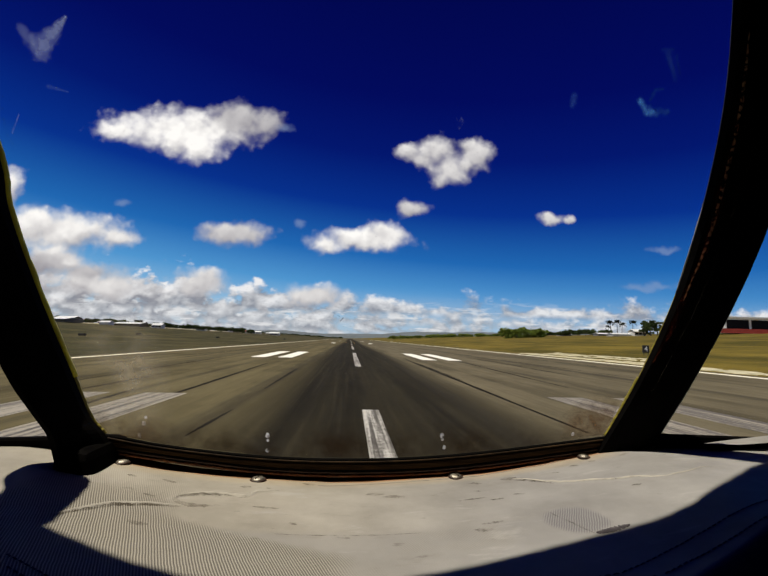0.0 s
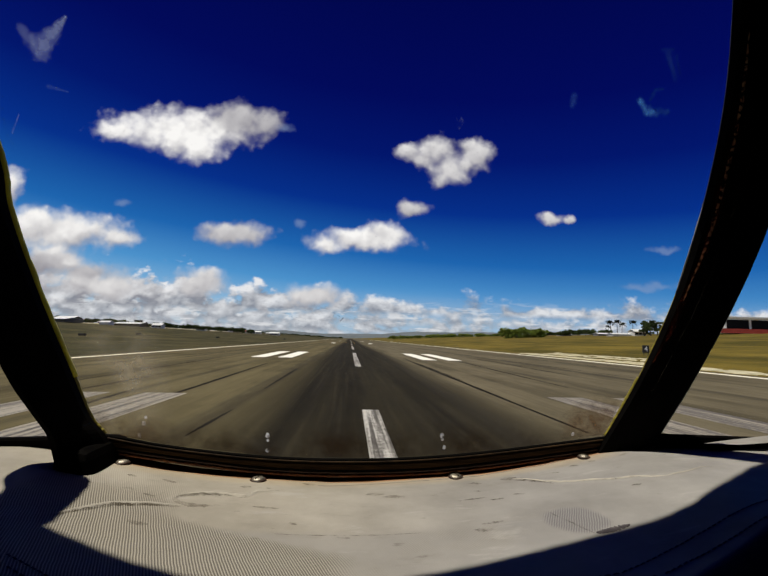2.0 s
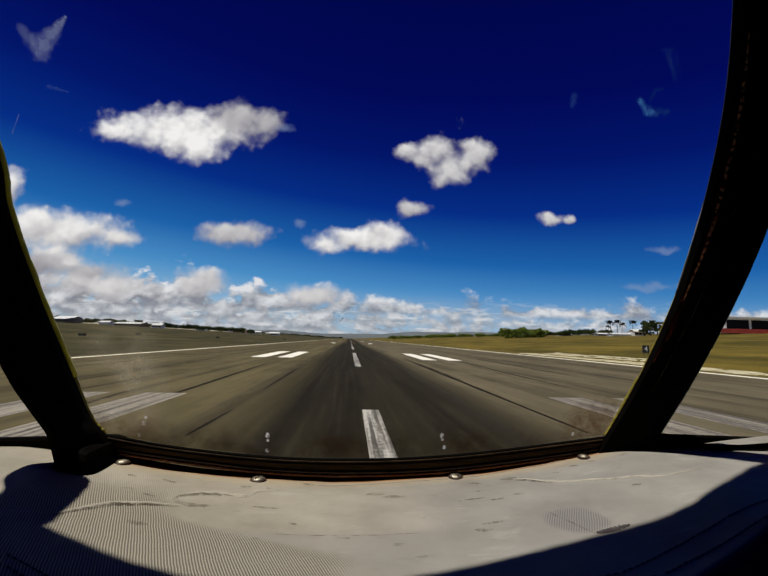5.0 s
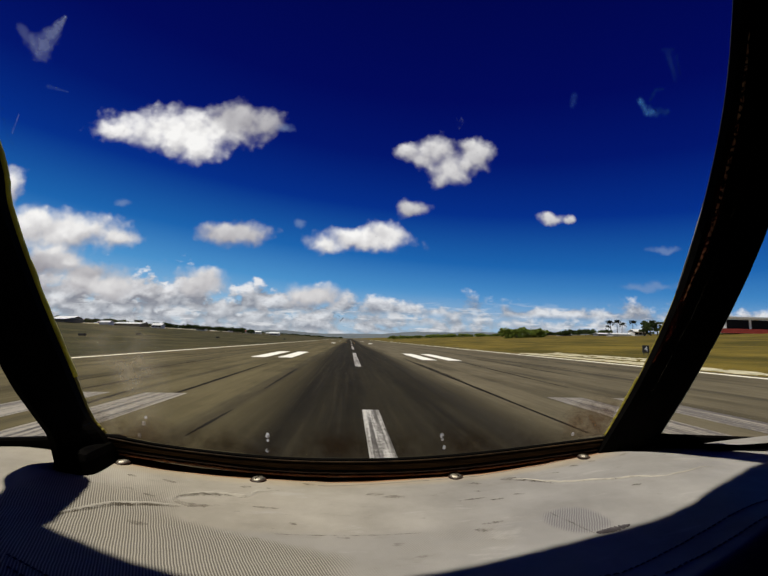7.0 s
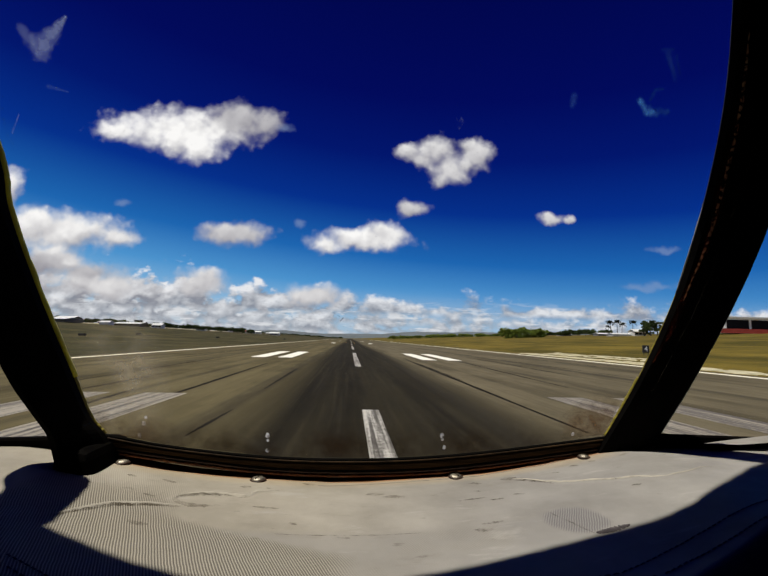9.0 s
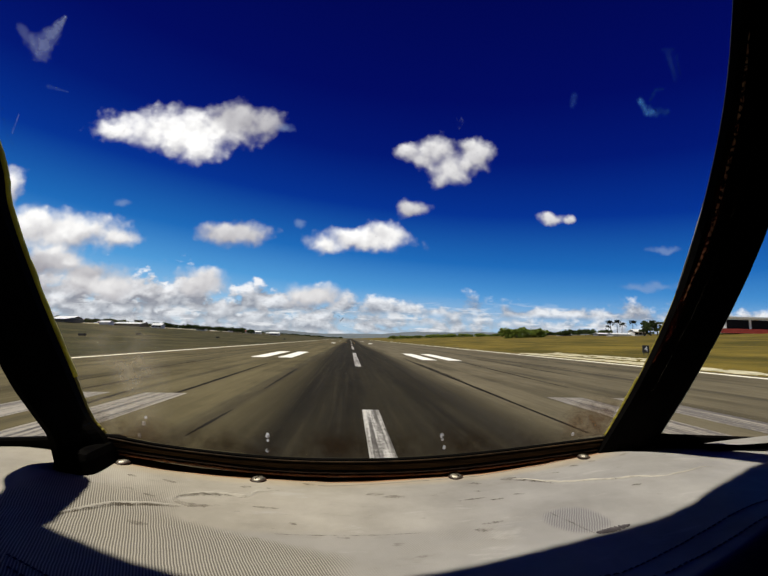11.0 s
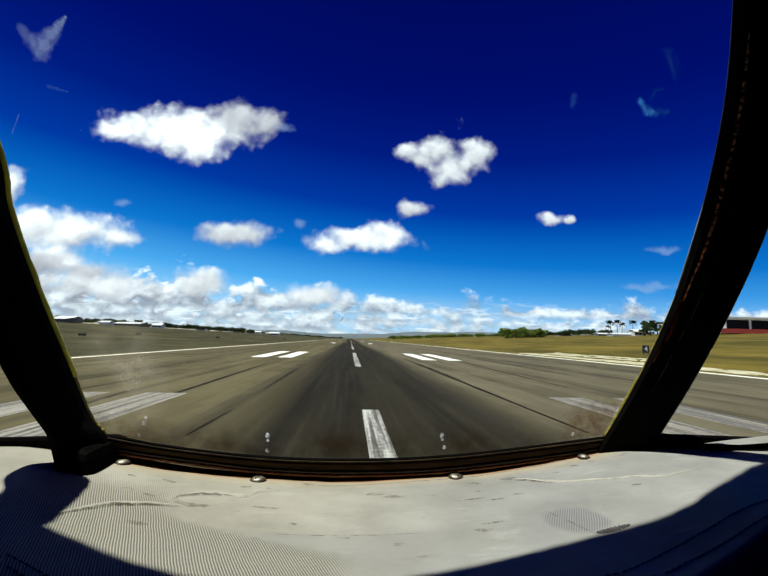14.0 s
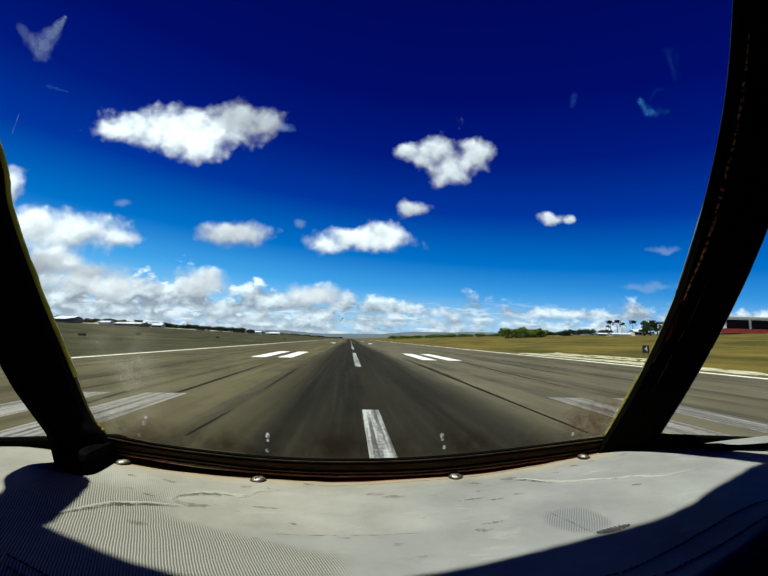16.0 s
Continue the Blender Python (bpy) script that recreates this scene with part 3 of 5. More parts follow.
def ground_height(x, y):
    bumps = noise.noise(Vector((x * 0.05, y * 0.02, 0.0))) * 0.25 * min(1.0, max(0.0, abs(x) - 40.0) / 25.0)
    return rise(x, y) + bumps - 0.06


ground = part("ground", sheet(spaced(-4600, 4600, 0, 3.0, 1.045), spaced(-900, 4700, 20, 4.0, 1.05), ground_height), GRASS, smooth=True)
tagged(ground, "dry olive and yellow airfield grass rising gently from the runway", "ground", kind="structure")
LEFT_EDGE, RIGHT_EDGE = -32.0, 37.0
runway = part("runway", one_box(LEFT_EDGE, RIGHT_EDGE, -325, 1500, -0.5, 0.0), ASPHALT)
tagged(runway, "grey-brown asphalt runway with dark rubber streaks along its middle", "runway", kind="structure")


def stripe(name, x0, x1, y0, y1, mat, label="", skew=0.0):
    bm = bmesh.new()
    box(bm, x0, x1, y0, y1, 0.0, 0.006)
    for v in bm.verts:
        if v.co.y > (y0 + y1) / 2:
            v.co.x += skew
    return part(name, bm, mat, runway, label)


for k in range(-5, 14):
    end = 16.4 + 61.0 * k
    stripe("centre_dash", -0.62 if k else -0.66, -0.02, end - 36.6, end, WORN_PAINT, "worn white centre line dash" if k == 0 else "")
stripe("edge_line", -30.4, -29.5, -318, 900, EDGE_PAINT, "cream painted edge line")
stripe("edge_line", 34.3, 35.4, -318, 900, EDGE_PAINT, "cream painted edge line")
for y0, mat, bars in ((-305.0, FADED_PAINT, (-17.3, -13.9, -10.5, 8.6, 12.0, 15.4)), (-2.5, FADED_PAINT, (-13.9, -10.5, 8.6, 12.0)), (56.0, WHITE_PAINT, (-13.9, -10.5, 8.6, 12.0)), (209.0, WHITE_PAINT, (-10.5, 8.6)), (362.0, WHITE_PAINT, (-10.5, 8.6))):
    for x0 in bars:
        stripe("touchdown_bar", x0, x0 + 1.9, y0, y0 + 23.0, mat)
# the pair of broad aiming blocks, already passed
for x0 in (-16.0, 6.2):
    stripe("aiming_block", x0, x0 + 9.2, -222.0, -172.0, WHITE_PAINT)


def taxi_line(name, knots, wide, label):
    """A painted line that leaves the runway's middle in a bend."""
    pts = curve_points([(x, y, 0) for x, y in knots], 40)
    bm, rows = bmesh.new(), []
    for i, p in enumerate(pts):
        d = pts[min(i + 1, len(pts) - 1)] - pts[max(i - 1, 0)]
        side = Vector((-d.y, d.x, 0)).normalized() * wide / 2
        rows.append([bm.verts.new((q.x, q.y, z)) for q, z in ((p - side, 0.0), (p - side, 0.005), (p + side, 0.005), (p + side, 0.0))])
    for a, b in zip(rows, rows[1:]):
        for k in range(3):
            bm.faces.new((a[k], b[k], b[k + 1], a[k + 1]))
    bmesh.ops.recalc_face_normals(bm, faces=bm.faces[:])
    return part(name, bm, YELLOW_PAINT, runway, label)


taxi_line("taxi_line", ((-18.0, 233), (-9.0, 240), (-4.2, 252), (-2.0, 268), (-1.5, 300)), 0.20, "yellow taxi line bending off to a side")
taxi_line("taxi_line", ((1.4, 228), (1.4, 245), (1.3, 268), (1.1, 300)), 0.20, "yellow taxi line beside the centre line")

# the pale threshold slab behind, with its row of bars
threshold = part("pavement_threshold", one_box(LEFT_EDGE, RIGHT_EDGE, -470, -325, -0.5, 0.0), CONCRETE)
tagged(threshold, "pale concrete threshold slab with white bars", "pavement", kind="structure")
for k in range(9):
    for x0 in (-7.0 - 2.3 * k, 5.2 + 2.3 * k):
        part("threshold_bar", one_box(x0, x0 + 1.6, -368, -338, 0.0, 0.006), WHITE_PAINT, threshold)


def tyre_mark(x0, y0, y1, skew, wide, seed):
    """A rubber streak left by braking wheels: narrow, uneven, tapered at both ends."""
    r = random.Random(seed)
    bm = bmesh.new()
    n, rows = 26, []
    for i in range(n):
        f = i / (n - 1)
        half = 1.5 * wide * math.sin(math.pi * (0.03 + 0.94 * f)) ** 0.5 * r.uniform(0.55, 1.1)
        x, y = x0 + skew * f + 0.006 * math.sin(i * 1.7 + seed), y0 + (y1 - y0) * f
        rows.append((bm.verts.new((x - half, y, 0.003)), bm.verts.new((x + half, y, 0.003))))
    for a, b in zip(rows, rows[1:]):
        bm.faces.new((a[0], a[1], b[1], b[0]))
    part("tyre_mark", bm, TYRE, runway)


for k, (x0, y0, y1, skew, wide) in enumerate((
        (6.1, 12.6, 60, 0.35, 0.12), (6.5, 28, 48, 0.1, 0.05), (12.1, 25, 64, 1.2, 0.10), (21.9, 32, 62, -1.0, 0.13), (27.7, 40, 76, 0.4, 0.16), (17.2, 34, 70, 1.0, 0.10),
        (-9.0, 13.6, 44, -0.4, 0.10), (-5.5, 22.4, 37.5, -0.1, 0.085), (-5.5, 12.0, 16.2, 0.1, 0.06), (-11.0, 16, 22, -0.6, 0.08), (-13.9, 20.5, 30, 0.1, 0.09), (-16.4, 24, 60, -0.6, 0.10),
        (-20.5, 40, 90, -1.0, 0.12), (-3.6, 30, 80, -0.4, 0.06), (3.2, 20, 46, 0.2, 0.05), (2.3, 13, 22, 0.1, 0.035), (-2.6, 14, 30, -0.1, 0.04), (31.0, 44, 90, 0.3, 0.15))):
    tyre_mark(x0, y0, y1, skew, wide, k)


def scatter_stones(name, x0, x1, y0, y1, count, size, seed, mat, label):
    """Low broken slabs and stones along the runway's edge."""
    r = random.Random(seed)
    verts, faces = [], []
    for _ in range(count):
        x, y = r.uniform(x0, x1), r.uniform(y0, y1)
        a, b, h = size * r.uniform(0.4, 1.2), size * r.uniform(1.0, 4.0), r.uniform(0.04, 0.14)
        z = ground_height(x, y)
        base = len(verts)
        for f, zz in ((1.0, -0.05), (0.75, h)):
            for q in range(6):
                t = 2 * math.pi * q / 6 + r.uniform(-0.3, 0.3)
                verts.append((x + f * a * math.cos(t), y + f * b * math.sin(t), z + zz + (r.uniform(-0.02, 0.02) if zz > 0 else 0)))
        faces += [(base + q, base + (q + 1) % 6, base + 6 + (q + 1) % 6, base + 6 + q) for q in range(6)]
        faces.append(tuple(base + 6 + q for q in range(6)))
    me = bpy.data.meshes.new(name)
    me.from_pydata(verts, [], faces)
    me.materials.append(mat)
    return tagged(new(name, me), label, "verge stones", kind="stuff")


scatter_stones("verge_stones", 39.0, 42.5, 20, 98, 200, 0.7, 8, PALE_STONE, "pale broken stone and dry soil along the runway edge")
scatter_stones("verge_stones", 45.0, 50.0, 62, 100, 90, 0.6, 9, PALE_STONE, "pale broken stone and dry soil in the grass")


# ---- the far hills ----
def ridge(name, x0, x1, y, heights, mat, label, seed):
    """A long hill with a rolling crest."""
    r = random.Random(seed)
    n = 90
    crest_line = curve_points([(0, 0, h) for h in heights], n)
    rows = []
    for j, f in enumerate((0.0, 0.35, 0.7, 1.0, 0.6, 0.0)):
        rows.append([(x0 + (x1 - x0) * i / (n - 1), y + 130 * (j - 3), max(0.0, crest_line[i].z * (1 + 0.12 * noise.noise(Vector((i * 0.5, j, seed)))) * f) + rise(x0 + (x1 - x0) * i / (n - 1), 0) * 0.9 - 3) for i in range(n)])
    bm = bmesh.new()
    vs = [[bm.verts.new(p) for p in row] for row in rows]
    for a, b in zip(vs, vs[1:]):
        for i in range(n - 1):
            bm.faces.new((a[i], a[i + 1], b[i + 1], b[i]))
    bmesh.ops.recalc_face_normals(bm, faces=bm.faces[:])
    return tagged(part(name, bm, mat, smooth=True), label, "hill", kind="structure")


ridge("backdrop_hills", -1500, 1500, 3900, (22, 34, 27, 40, 30, 46, 40, 56, 48, 54, 44), HILL_HAZED, "blue-green hills along the horizon, haze painted into their colour", 3)
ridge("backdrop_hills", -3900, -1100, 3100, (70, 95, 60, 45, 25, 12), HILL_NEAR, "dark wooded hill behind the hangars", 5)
ridge("backdrop_hills", 700, 3900, 3700, (20, 40, 34, 50, 60, 52, 66), HILL_HAZED, "blue-green hills along the horizon, haze painted into their colour", 7)


# ---- trees ----
def leaf_mass(bm, centre, radius, count, r, size, flat=0.8):
    for _ in range(count):
        d = Vector((r.gauss(0, 1), r.gauss(0, 1), r.gauss(0, 1))).normalized() * (r.random() ** 0.4)
        c = centre + Vector((d.x * radius, d.y * radius, d.z * radius * flat))
        n = Vector((r.uniform(-1, 1), r.uniform(-1, 1), r.uniform(-0.2, 1))).normalized()
        a = n.orthogonal().normalized()
        b = n.cross(a)
        s = size * r.uniform(0.6, 1.4)
        vs = [bm.verts.new(c + s * (math.cos(t) * a + 0.7 * math.sin(t) * b) + n * s * 0.2 * math.cos(2 * t)) for t in (0.2, 1.7, 2.9, 4.4, 5.4)]
        bm.faces.new(vs)


def tree(height, spread, seed, leaf, label, low=False):
    r = random.Random(seed)
    t = thing("tree", pose(0, 0, 0), label, "tree", "trees round the airfield")
    bm = bmesh.new()
    lean = Vector((r.uniform(-0.06, 0.06), r.uniform(-0.06, 0.06), 1))
    top = 0.62 * height
    pts = [lean * (top * i / 6) + Vector((0.12 * math.sin(i + seed), 0.1 * math.cos(i * 1.3), 0)) for i in range(7)]
    tube(bm, pts, [height * 0.035 * (1.25 - 0.16 * i) for i in range(7)], 7)
    heads = [pts[-1]]
    for _ in range(6):
        s = pts[r.randint(1 if low else 2, 5)]
        a = r.uniform(0, 2 * math.pi)
        e = s + Vector((math.cos(a) * spread * 0.65, math.sin(a) * spread * 0.65, height * r.uniform(0.12, 0.32)))
        mid = (s + e) / 2 + Vector((0, 0, height * 0.04))
        tube(bm, [s, mid, e], [height * 0.014, height * 0.010, height * 0.005], 5)
        heads.append(e)
    part("trunk", bm, BARK, t)
    bm = bmesh.new()
    for h in heads:
        for _ in range(4):
            c = h + Vector((r.uniform(-1, 1) * spread * 0.35, r.uniform(-1, 1) * spread * 0.35, r.uniform(-0.12 if not low else -0.35, 0.16) * height))
            leaf_mass(bm, c, spread * r.uniform(0.22, 0.4), 60, r, spread * 0.085)
    part("crown", bm, leaf, t)
    return t


def palm(height, seed):
    r = random.Random(seed)
    t = thing("palm_tree", pose(0, 0, 0), "tall dark palm tree with a drooping crown of fronds", "palm tree", "palms beside the white buildings")
    bm = bmesh.new()
    bend = r.uniform(-0.08, 0.08)
    pts = [Vector((bend * height * (i / 8) ** 2, 0, height * i / 8)) for i in range(9)]
    tube(bm, pts, [0.32 - 0.018 * i for i in range(9)], 7)
    part("trunk", bm, BARK, t)
    bm = bmesh.new()
    for k in range(22):
        a, up = 2 * math.pi * k / 22 + r.uniform(-0.15, 0.15), r.uniform(0.0, 1.5)
        reach = r.uniform(2.6, 3.6)
        way, side = Vector((math.cos(a), math.sin(a), 0)), Vector((-math.sin(a), math.cos(a), 0))
        for q in range(9):
            f = (q + 1) / 9
            c = pts[-1] + way * reach * f + Vector((0, 0, reach * (up * f - 1.0 * f * f)))
            for s in (-1, 1):
                tip = c + side * s * (1.1 * (1 - 0.5 * f)) + way * 0.3 - Vector((0, 0, 0.45))
                bm.faces.new([bm.verts.new(p) for p in (c, c + way * 0.5, tip)])
    leaf_mass(bm, pts[-1] + Vector((0, 0, 0.3)), 1.9, 160, r, 0.42, 0.8)
    part("crown", bm, FROND, t)
    return t


def stand(x, y, turn=0.0, drop=0.1):
    return pose(x, y, ground_height(x, y) - drop, 0, 0, turn)


def put_trees(model, spots, seed):
    """Sets the model at the first spot and copies at the others."""
    r = random.Random(seed)
    first = True
    for x, y, s in spots:
        m = stand(x, y, r.uniform(0, 360)) @ Matrix.Diagonal((s * r.uniform(0.95, 1.15), s * r.uniform(0.95, 1.15), s, 1))
        if first:
            model.matrix_world = m
            first = False
        else:
            made = copy_thing(model, pose(0, 0, 0))
            made.matrix_world = m


def sight(u, y):
    """The x at distance y along a bearing."""
    return EYE.x + u * y


def row(u0, u1, y, n, s0, s1, seed, deep=30.0):
    r = random.Random(seed)
    out = []
    for i in range(n):
        yy = y + r.uniform(-deep, deep)
        out.append((sight(u0 + (u1 - u0) * (i + r.uniform(-0.4, 0.4)) / max(1, n - 1), yy), yy, r.uniform(s0, s1)))
    return out


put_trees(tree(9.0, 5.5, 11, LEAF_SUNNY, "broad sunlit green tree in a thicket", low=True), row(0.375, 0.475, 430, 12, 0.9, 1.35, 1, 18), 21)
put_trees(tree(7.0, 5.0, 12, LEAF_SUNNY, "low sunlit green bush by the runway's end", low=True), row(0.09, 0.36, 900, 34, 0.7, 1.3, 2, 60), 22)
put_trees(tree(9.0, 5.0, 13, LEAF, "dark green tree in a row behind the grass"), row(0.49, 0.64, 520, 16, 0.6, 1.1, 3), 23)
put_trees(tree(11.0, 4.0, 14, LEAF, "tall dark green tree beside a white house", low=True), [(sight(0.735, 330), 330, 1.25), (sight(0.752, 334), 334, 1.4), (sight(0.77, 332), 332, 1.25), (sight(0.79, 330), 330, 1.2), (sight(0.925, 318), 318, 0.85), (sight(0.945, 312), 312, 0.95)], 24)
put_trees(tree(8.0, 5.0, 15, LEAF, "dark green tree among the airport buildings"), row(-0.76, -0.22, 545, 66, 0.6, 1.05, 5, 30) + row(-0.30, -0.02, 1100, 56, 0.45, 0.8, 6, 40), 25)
p = palm(13.0, 31)
for k, (u, y, s) in enumerate(((0.648, 380, 1.0), (0.664, 386, 1.05), (0.676, 372, 0.85), (0.705, 384, 1.0), (0.642, 392, 0.72))):
    m = stand(sight(u, y), y, 70 * k) @ Matrix.Scale(s, 4)
    if k == 0:
        p.matrix_world = m
    else:
        copy_thing(p, pose(0, 0, 0)).matrix_world = m


# ---- airport buildings ----
def shed(u0, u1, y, height, deep, wall, roof, label, category="building", bays=4, roof_kind="flat", band=None, band_top=3.4):
    """A long low building: walls, an overhanging roof, and a row of openings towards the runway."""
    x0, x1 = sight(u0, y), sight(u1, y)
    wide, mid = x1 - x0, (x0 + x1) / 2
    t = thing("airport_building", pose(mid, y, ground_height(mid, y) - 0.3), label, category, "airport buildings")
    h = height * (0.62 if roof_kind != "flat" else 0.88)
    walls = part("wall", one_box(-wide / 2, wide / 2, 0, deep, 0, h + 0.3), wall, t)
    bm = bmesh.new()
    if roof_kind == "gable":
        ring = [(-0.6, h + 0.25), (deep / 2, height + 0.3), (deep + 0.6, h + 0.25), (deep + 0.6, h), (deep / 2, height), (-0.6, h)]
        sweep(bm, [[(x, q[0], q[1]) for q in ring] for x in (-wide / 2 - 0.5, wide / 2 + 0.5)])
    elif roof_kind == "arch":
        arc = [(deep / 2 - (deep / 2 + 0.5) * math.cos(math.pi * i / 12), h + (height - h) * math.sin(math.pi * i / 12)) for i in range(13)]
        ring = arc + [(q[0], q[1] - 0.3) for q in arc[::-1]]
        sweep(bm, [[(x, q[0], q[1]) for q in ring] for x in (-wide / 2 - 0.4, wide / 2 + 0.4)])
    else:
        box(bm, -wide / 2 - 0.7, wide / 2 + 0.7, -0.9, deep + 0.5, h + 0.3, height + 0.3, 0.08)
    part("roof", bm, roof, t)
    for i in range(bays):
        a, b = -wide / 2 + wide * (i + 0.05) / bays, -wide / 2 + wide * (i + 0.95) / bays
        part("opening", one_box(a, b, -0.06, 0.3, 0.8 if band else 1.3, h * (0.94 if band else 0.86)), DARK_GAP, walls)
    if band:
        part("low_wall", one_box(-wide / 2 - 6, wide / 2, -2.2, -1.9, 0, band_top), band, t)
    return t


shed(-0.735, -0.640, 430, 4.2, 25, WALL_DIM, ROOF_PALE, "long dark-fronted terminal with a pale sloping roof", "terminal", 7, "gable")
shed(-0.665, -0.625, 458, 6.6, 18, WALL_DIM, ROOF_PALE, "brown building with a pale roof behind a terminal", "building", 3, "gable")
shed(-0.566, -0.545, 480, 4.4, 10, WALL_WHITE, ROOF_PALE, "small white building with a pale roof", "building", 0, "gable")
shed(-0.535, -0.478, 500, 5.0, 25, WALL_DIM, ROOF_PALE, "long brown-grey hangar with a pale sloping roof", "hangar", 5, "gable")
shed(-0.490, -0.480, 520, 8.0, 8, DARK_GAP, DARK_GAP, "dark square rooftop tower above a hangar", "tower", 1)
shed(-0.452, -0.430, 510, 5.6, 10, WALL_WHITE, ROOF_PALE, "white two-storey house with dark windows", "house", 3, "gable")
shed(-0.425, -0.405, 620, 3.6, 12, WALL_GREY, ROOF_RUST, "low grey building with a rusty roof", "building", 3)
shed(-0.372, -0.362, 700, 4.2, 8, WALL_WHITE, ROOF_PALE, "small white house with a pale roof", "house", 1)
shed(-0.345, -0.325, 680, 4.6, 14, WALL_WHITE, ROOF_PALE, "white round-roofed hangar beside trees", "hangar", 1, "arch")
shed(-0.295, -0.28, 720, 4.6, 12, WALL_WHITE, ROOF_PALE, "white round-roofed hangar beside trees", "hangar", 1, "arch")
shed(-0.195, -0.175, 1000, 4.0, 12, WALL_WHITE, ROOF_PALE, "small white building near the far trees", "building", 2, "gable")
shed(0.515, 0.545, 540, 4.0, 10, WALL_GREY, ROOF_PALE, "low house with a pale roof among bushes", "house", 3, "gable")
shed(0.615, 0.648, 420, 3.2, 10, WALL_GREY, ROOF_PALE, "low grey house with a pale roof", "house", 4, "gable")
shed(0.652, 0.708, 350, 2.7, 9, WALL_WHITE, ROOF_PALE, "long low white building under the palms", "building", 0, "gable")
shed(0.71, 0.74, 345, 6.0, 9, WALL_WHITE, ROOF_PALE, "white house with a pale gable roof", "house", 3, "gable")
shed(0.955, 1.16, 300, 12.5, 22, WALL_WHITE, WALL_WHITE, "white terminal with deep dark bays and a red low wall", "terminal", 3, "flat", WALL_RED)


# a pale apron edge in front of the buildings
bm, n, rings = bmesh.new(), 60, []
for i in range(n + 1):
    y = 395 + 300 * i / n
    x = sight(-0.80 + 0.52 * i / n, y)
    rings.append([(x, y + q, ground_height(x, y + q) + z) for q, z in ((-12.0, -0.3), (-3.0, 0.8), (4.0, 0.8), (4.0, -1.0))])
tagged(part("apron", sweep(bm, rings), PALE_STONE), "pale raised concrete apron in front of the airport buildings", "apron", kind="structure")

house_rng = random.Random(77)
for k in range(16):
    u = -0.70 + 0.034 * k + house_rng.uniform(-0.008, 0.008)
    far = house_rng.uniform(590, 820)
    shed(u, u + house_rng.uniform(0.012, 0.024), far, house_rng.uniform(3.6, 5.4), 9, house_rng.choice((WALL_WHITE, WALL_WHITE, WALL_GREY)), house_rng.choice((ROOF_PALE, ROOF_PALE, ROOF_PALE, ROOF_RUST)),
         "small pale house among dark trees", "house", 2, "gable")


def marker(x, y):
    """A low dark marker box in the grass."""
    t = thing("grass_marker", pose(x, y, ground_height(x, y)), "low dark marker box in the grass", "marker", "markers in the grass")
    part("box", one_box(-0.9, 0.9, -0.3, 0.3, 0.1, 0.75, bevel=0.04), SIGN_BLACK, t)
    for q in (-0.7, 0.7):
        part("leg", one_box(q - 0.06, q + 0.06, -0.06, 0.06, -0.2, 0.12), SIGN_BLACK, t)


for u, y in ((-0.478, 175), (-0.303, 215), (-0.152, 330), (-0.60, 120)):
    marker(sight(u, y), y)

# ---- the runway sign ----
sx, sy = 57.0, 79.0
sign = thing("distance_sign", pose(sx, sy, ground_height(sx, sy), 0, 0, -8), "black distance board with a white figure on two legs", "sign")
board = part("board", one_box(-0.62, 0.62, -0.12, 0.12, 0.55, 2.0, bevel=0.03), SIGN_BLACK, sign)
for q in (-0.4, 0.4):
    part("leg", one_box(q - 0.05, q + 0.05, -0.05, 0.05, -0.15, 0.56), SIGN_BLACK, sign)
text = bpy.data.curves.new("figure", "FONT")
text.body, text.size, text.extrude, text.align_x, text.align_y = "4", 1.35, 0.008, "CENTER", "CENTER"
figure = new("figure", text)
figure.parent, figure.matrix_local = board, pose(0, -0.132, 1.28, 90, 0, 0)
text.materials.append(SIGN_WHITE)

# ---- the flight deck: all its parts are set out from the eye ----
DECK = Matrix.Translation(EYE)
SLOPE, RAIL_Y, RAIL_Z = 0.35, 0.54, -0.16
OUT = Vector((0, 1, SLOPE)).normalized()


def on_glass(x, z, off=0.0):
    """A point of the sloping windshield plane, or off metres outside it."""
    p = Vector((x, RAIL_Y - SLOPE * (z - RAIL_Z), z))
    return p * (1.0 + off / p.dot(OUT))


def member(name, inner, outer, parent, mat=None, n=40, back=0.014, front=0.03, label="", swept=1.0):
    """A frame member of the windshield between two edge curves given as (x, z); swept brings its outer edge aft."""
    a, b = curve_points([(p[0], p[1], 0) for p in inner], n), curve_points([(p[0], p[1], 0) for p in outer], n)
    rings = []
    for p, q in zip(a, b):
        ring = []
        for f, off in ((0.0, -0.35 * back), (0.0, front), (1.0, front), (1.0, -0.35 * back), (0.9, -0.8 * back), (0.72, -back), (0.28, -back), (0.1, -0.8 * back)):
            c = p.lerp(q, f)
            ring.append(on_glass(c.x, c.y, off) * (1.0 + (swept - 1.0) * f))
        rings.append(ring)
    return part(name, sweep(bmesh.new(), rings), mat or BLACK, parent, label)


def bead(name, line, radius, parent, mat, off, label="", n=60, wobble=0.0, seed=1, swept=1.0):
    r = random.Random(seed)
    pts = [on_glass(p.x + r.uniform(-wobble, wobble), p.y, off) * swept for p in curve_points([(q[0], q[1], 0) for q in line], n)]
    rad = [radius * (1 + 0.3 * noise.noise(Vector((i * 0.25, seed, 0)))) for i in range(len(pts))]
    return part(name, tube(bmesh.new(), pts, rad, 6), mat, parent, label, smooth=True)


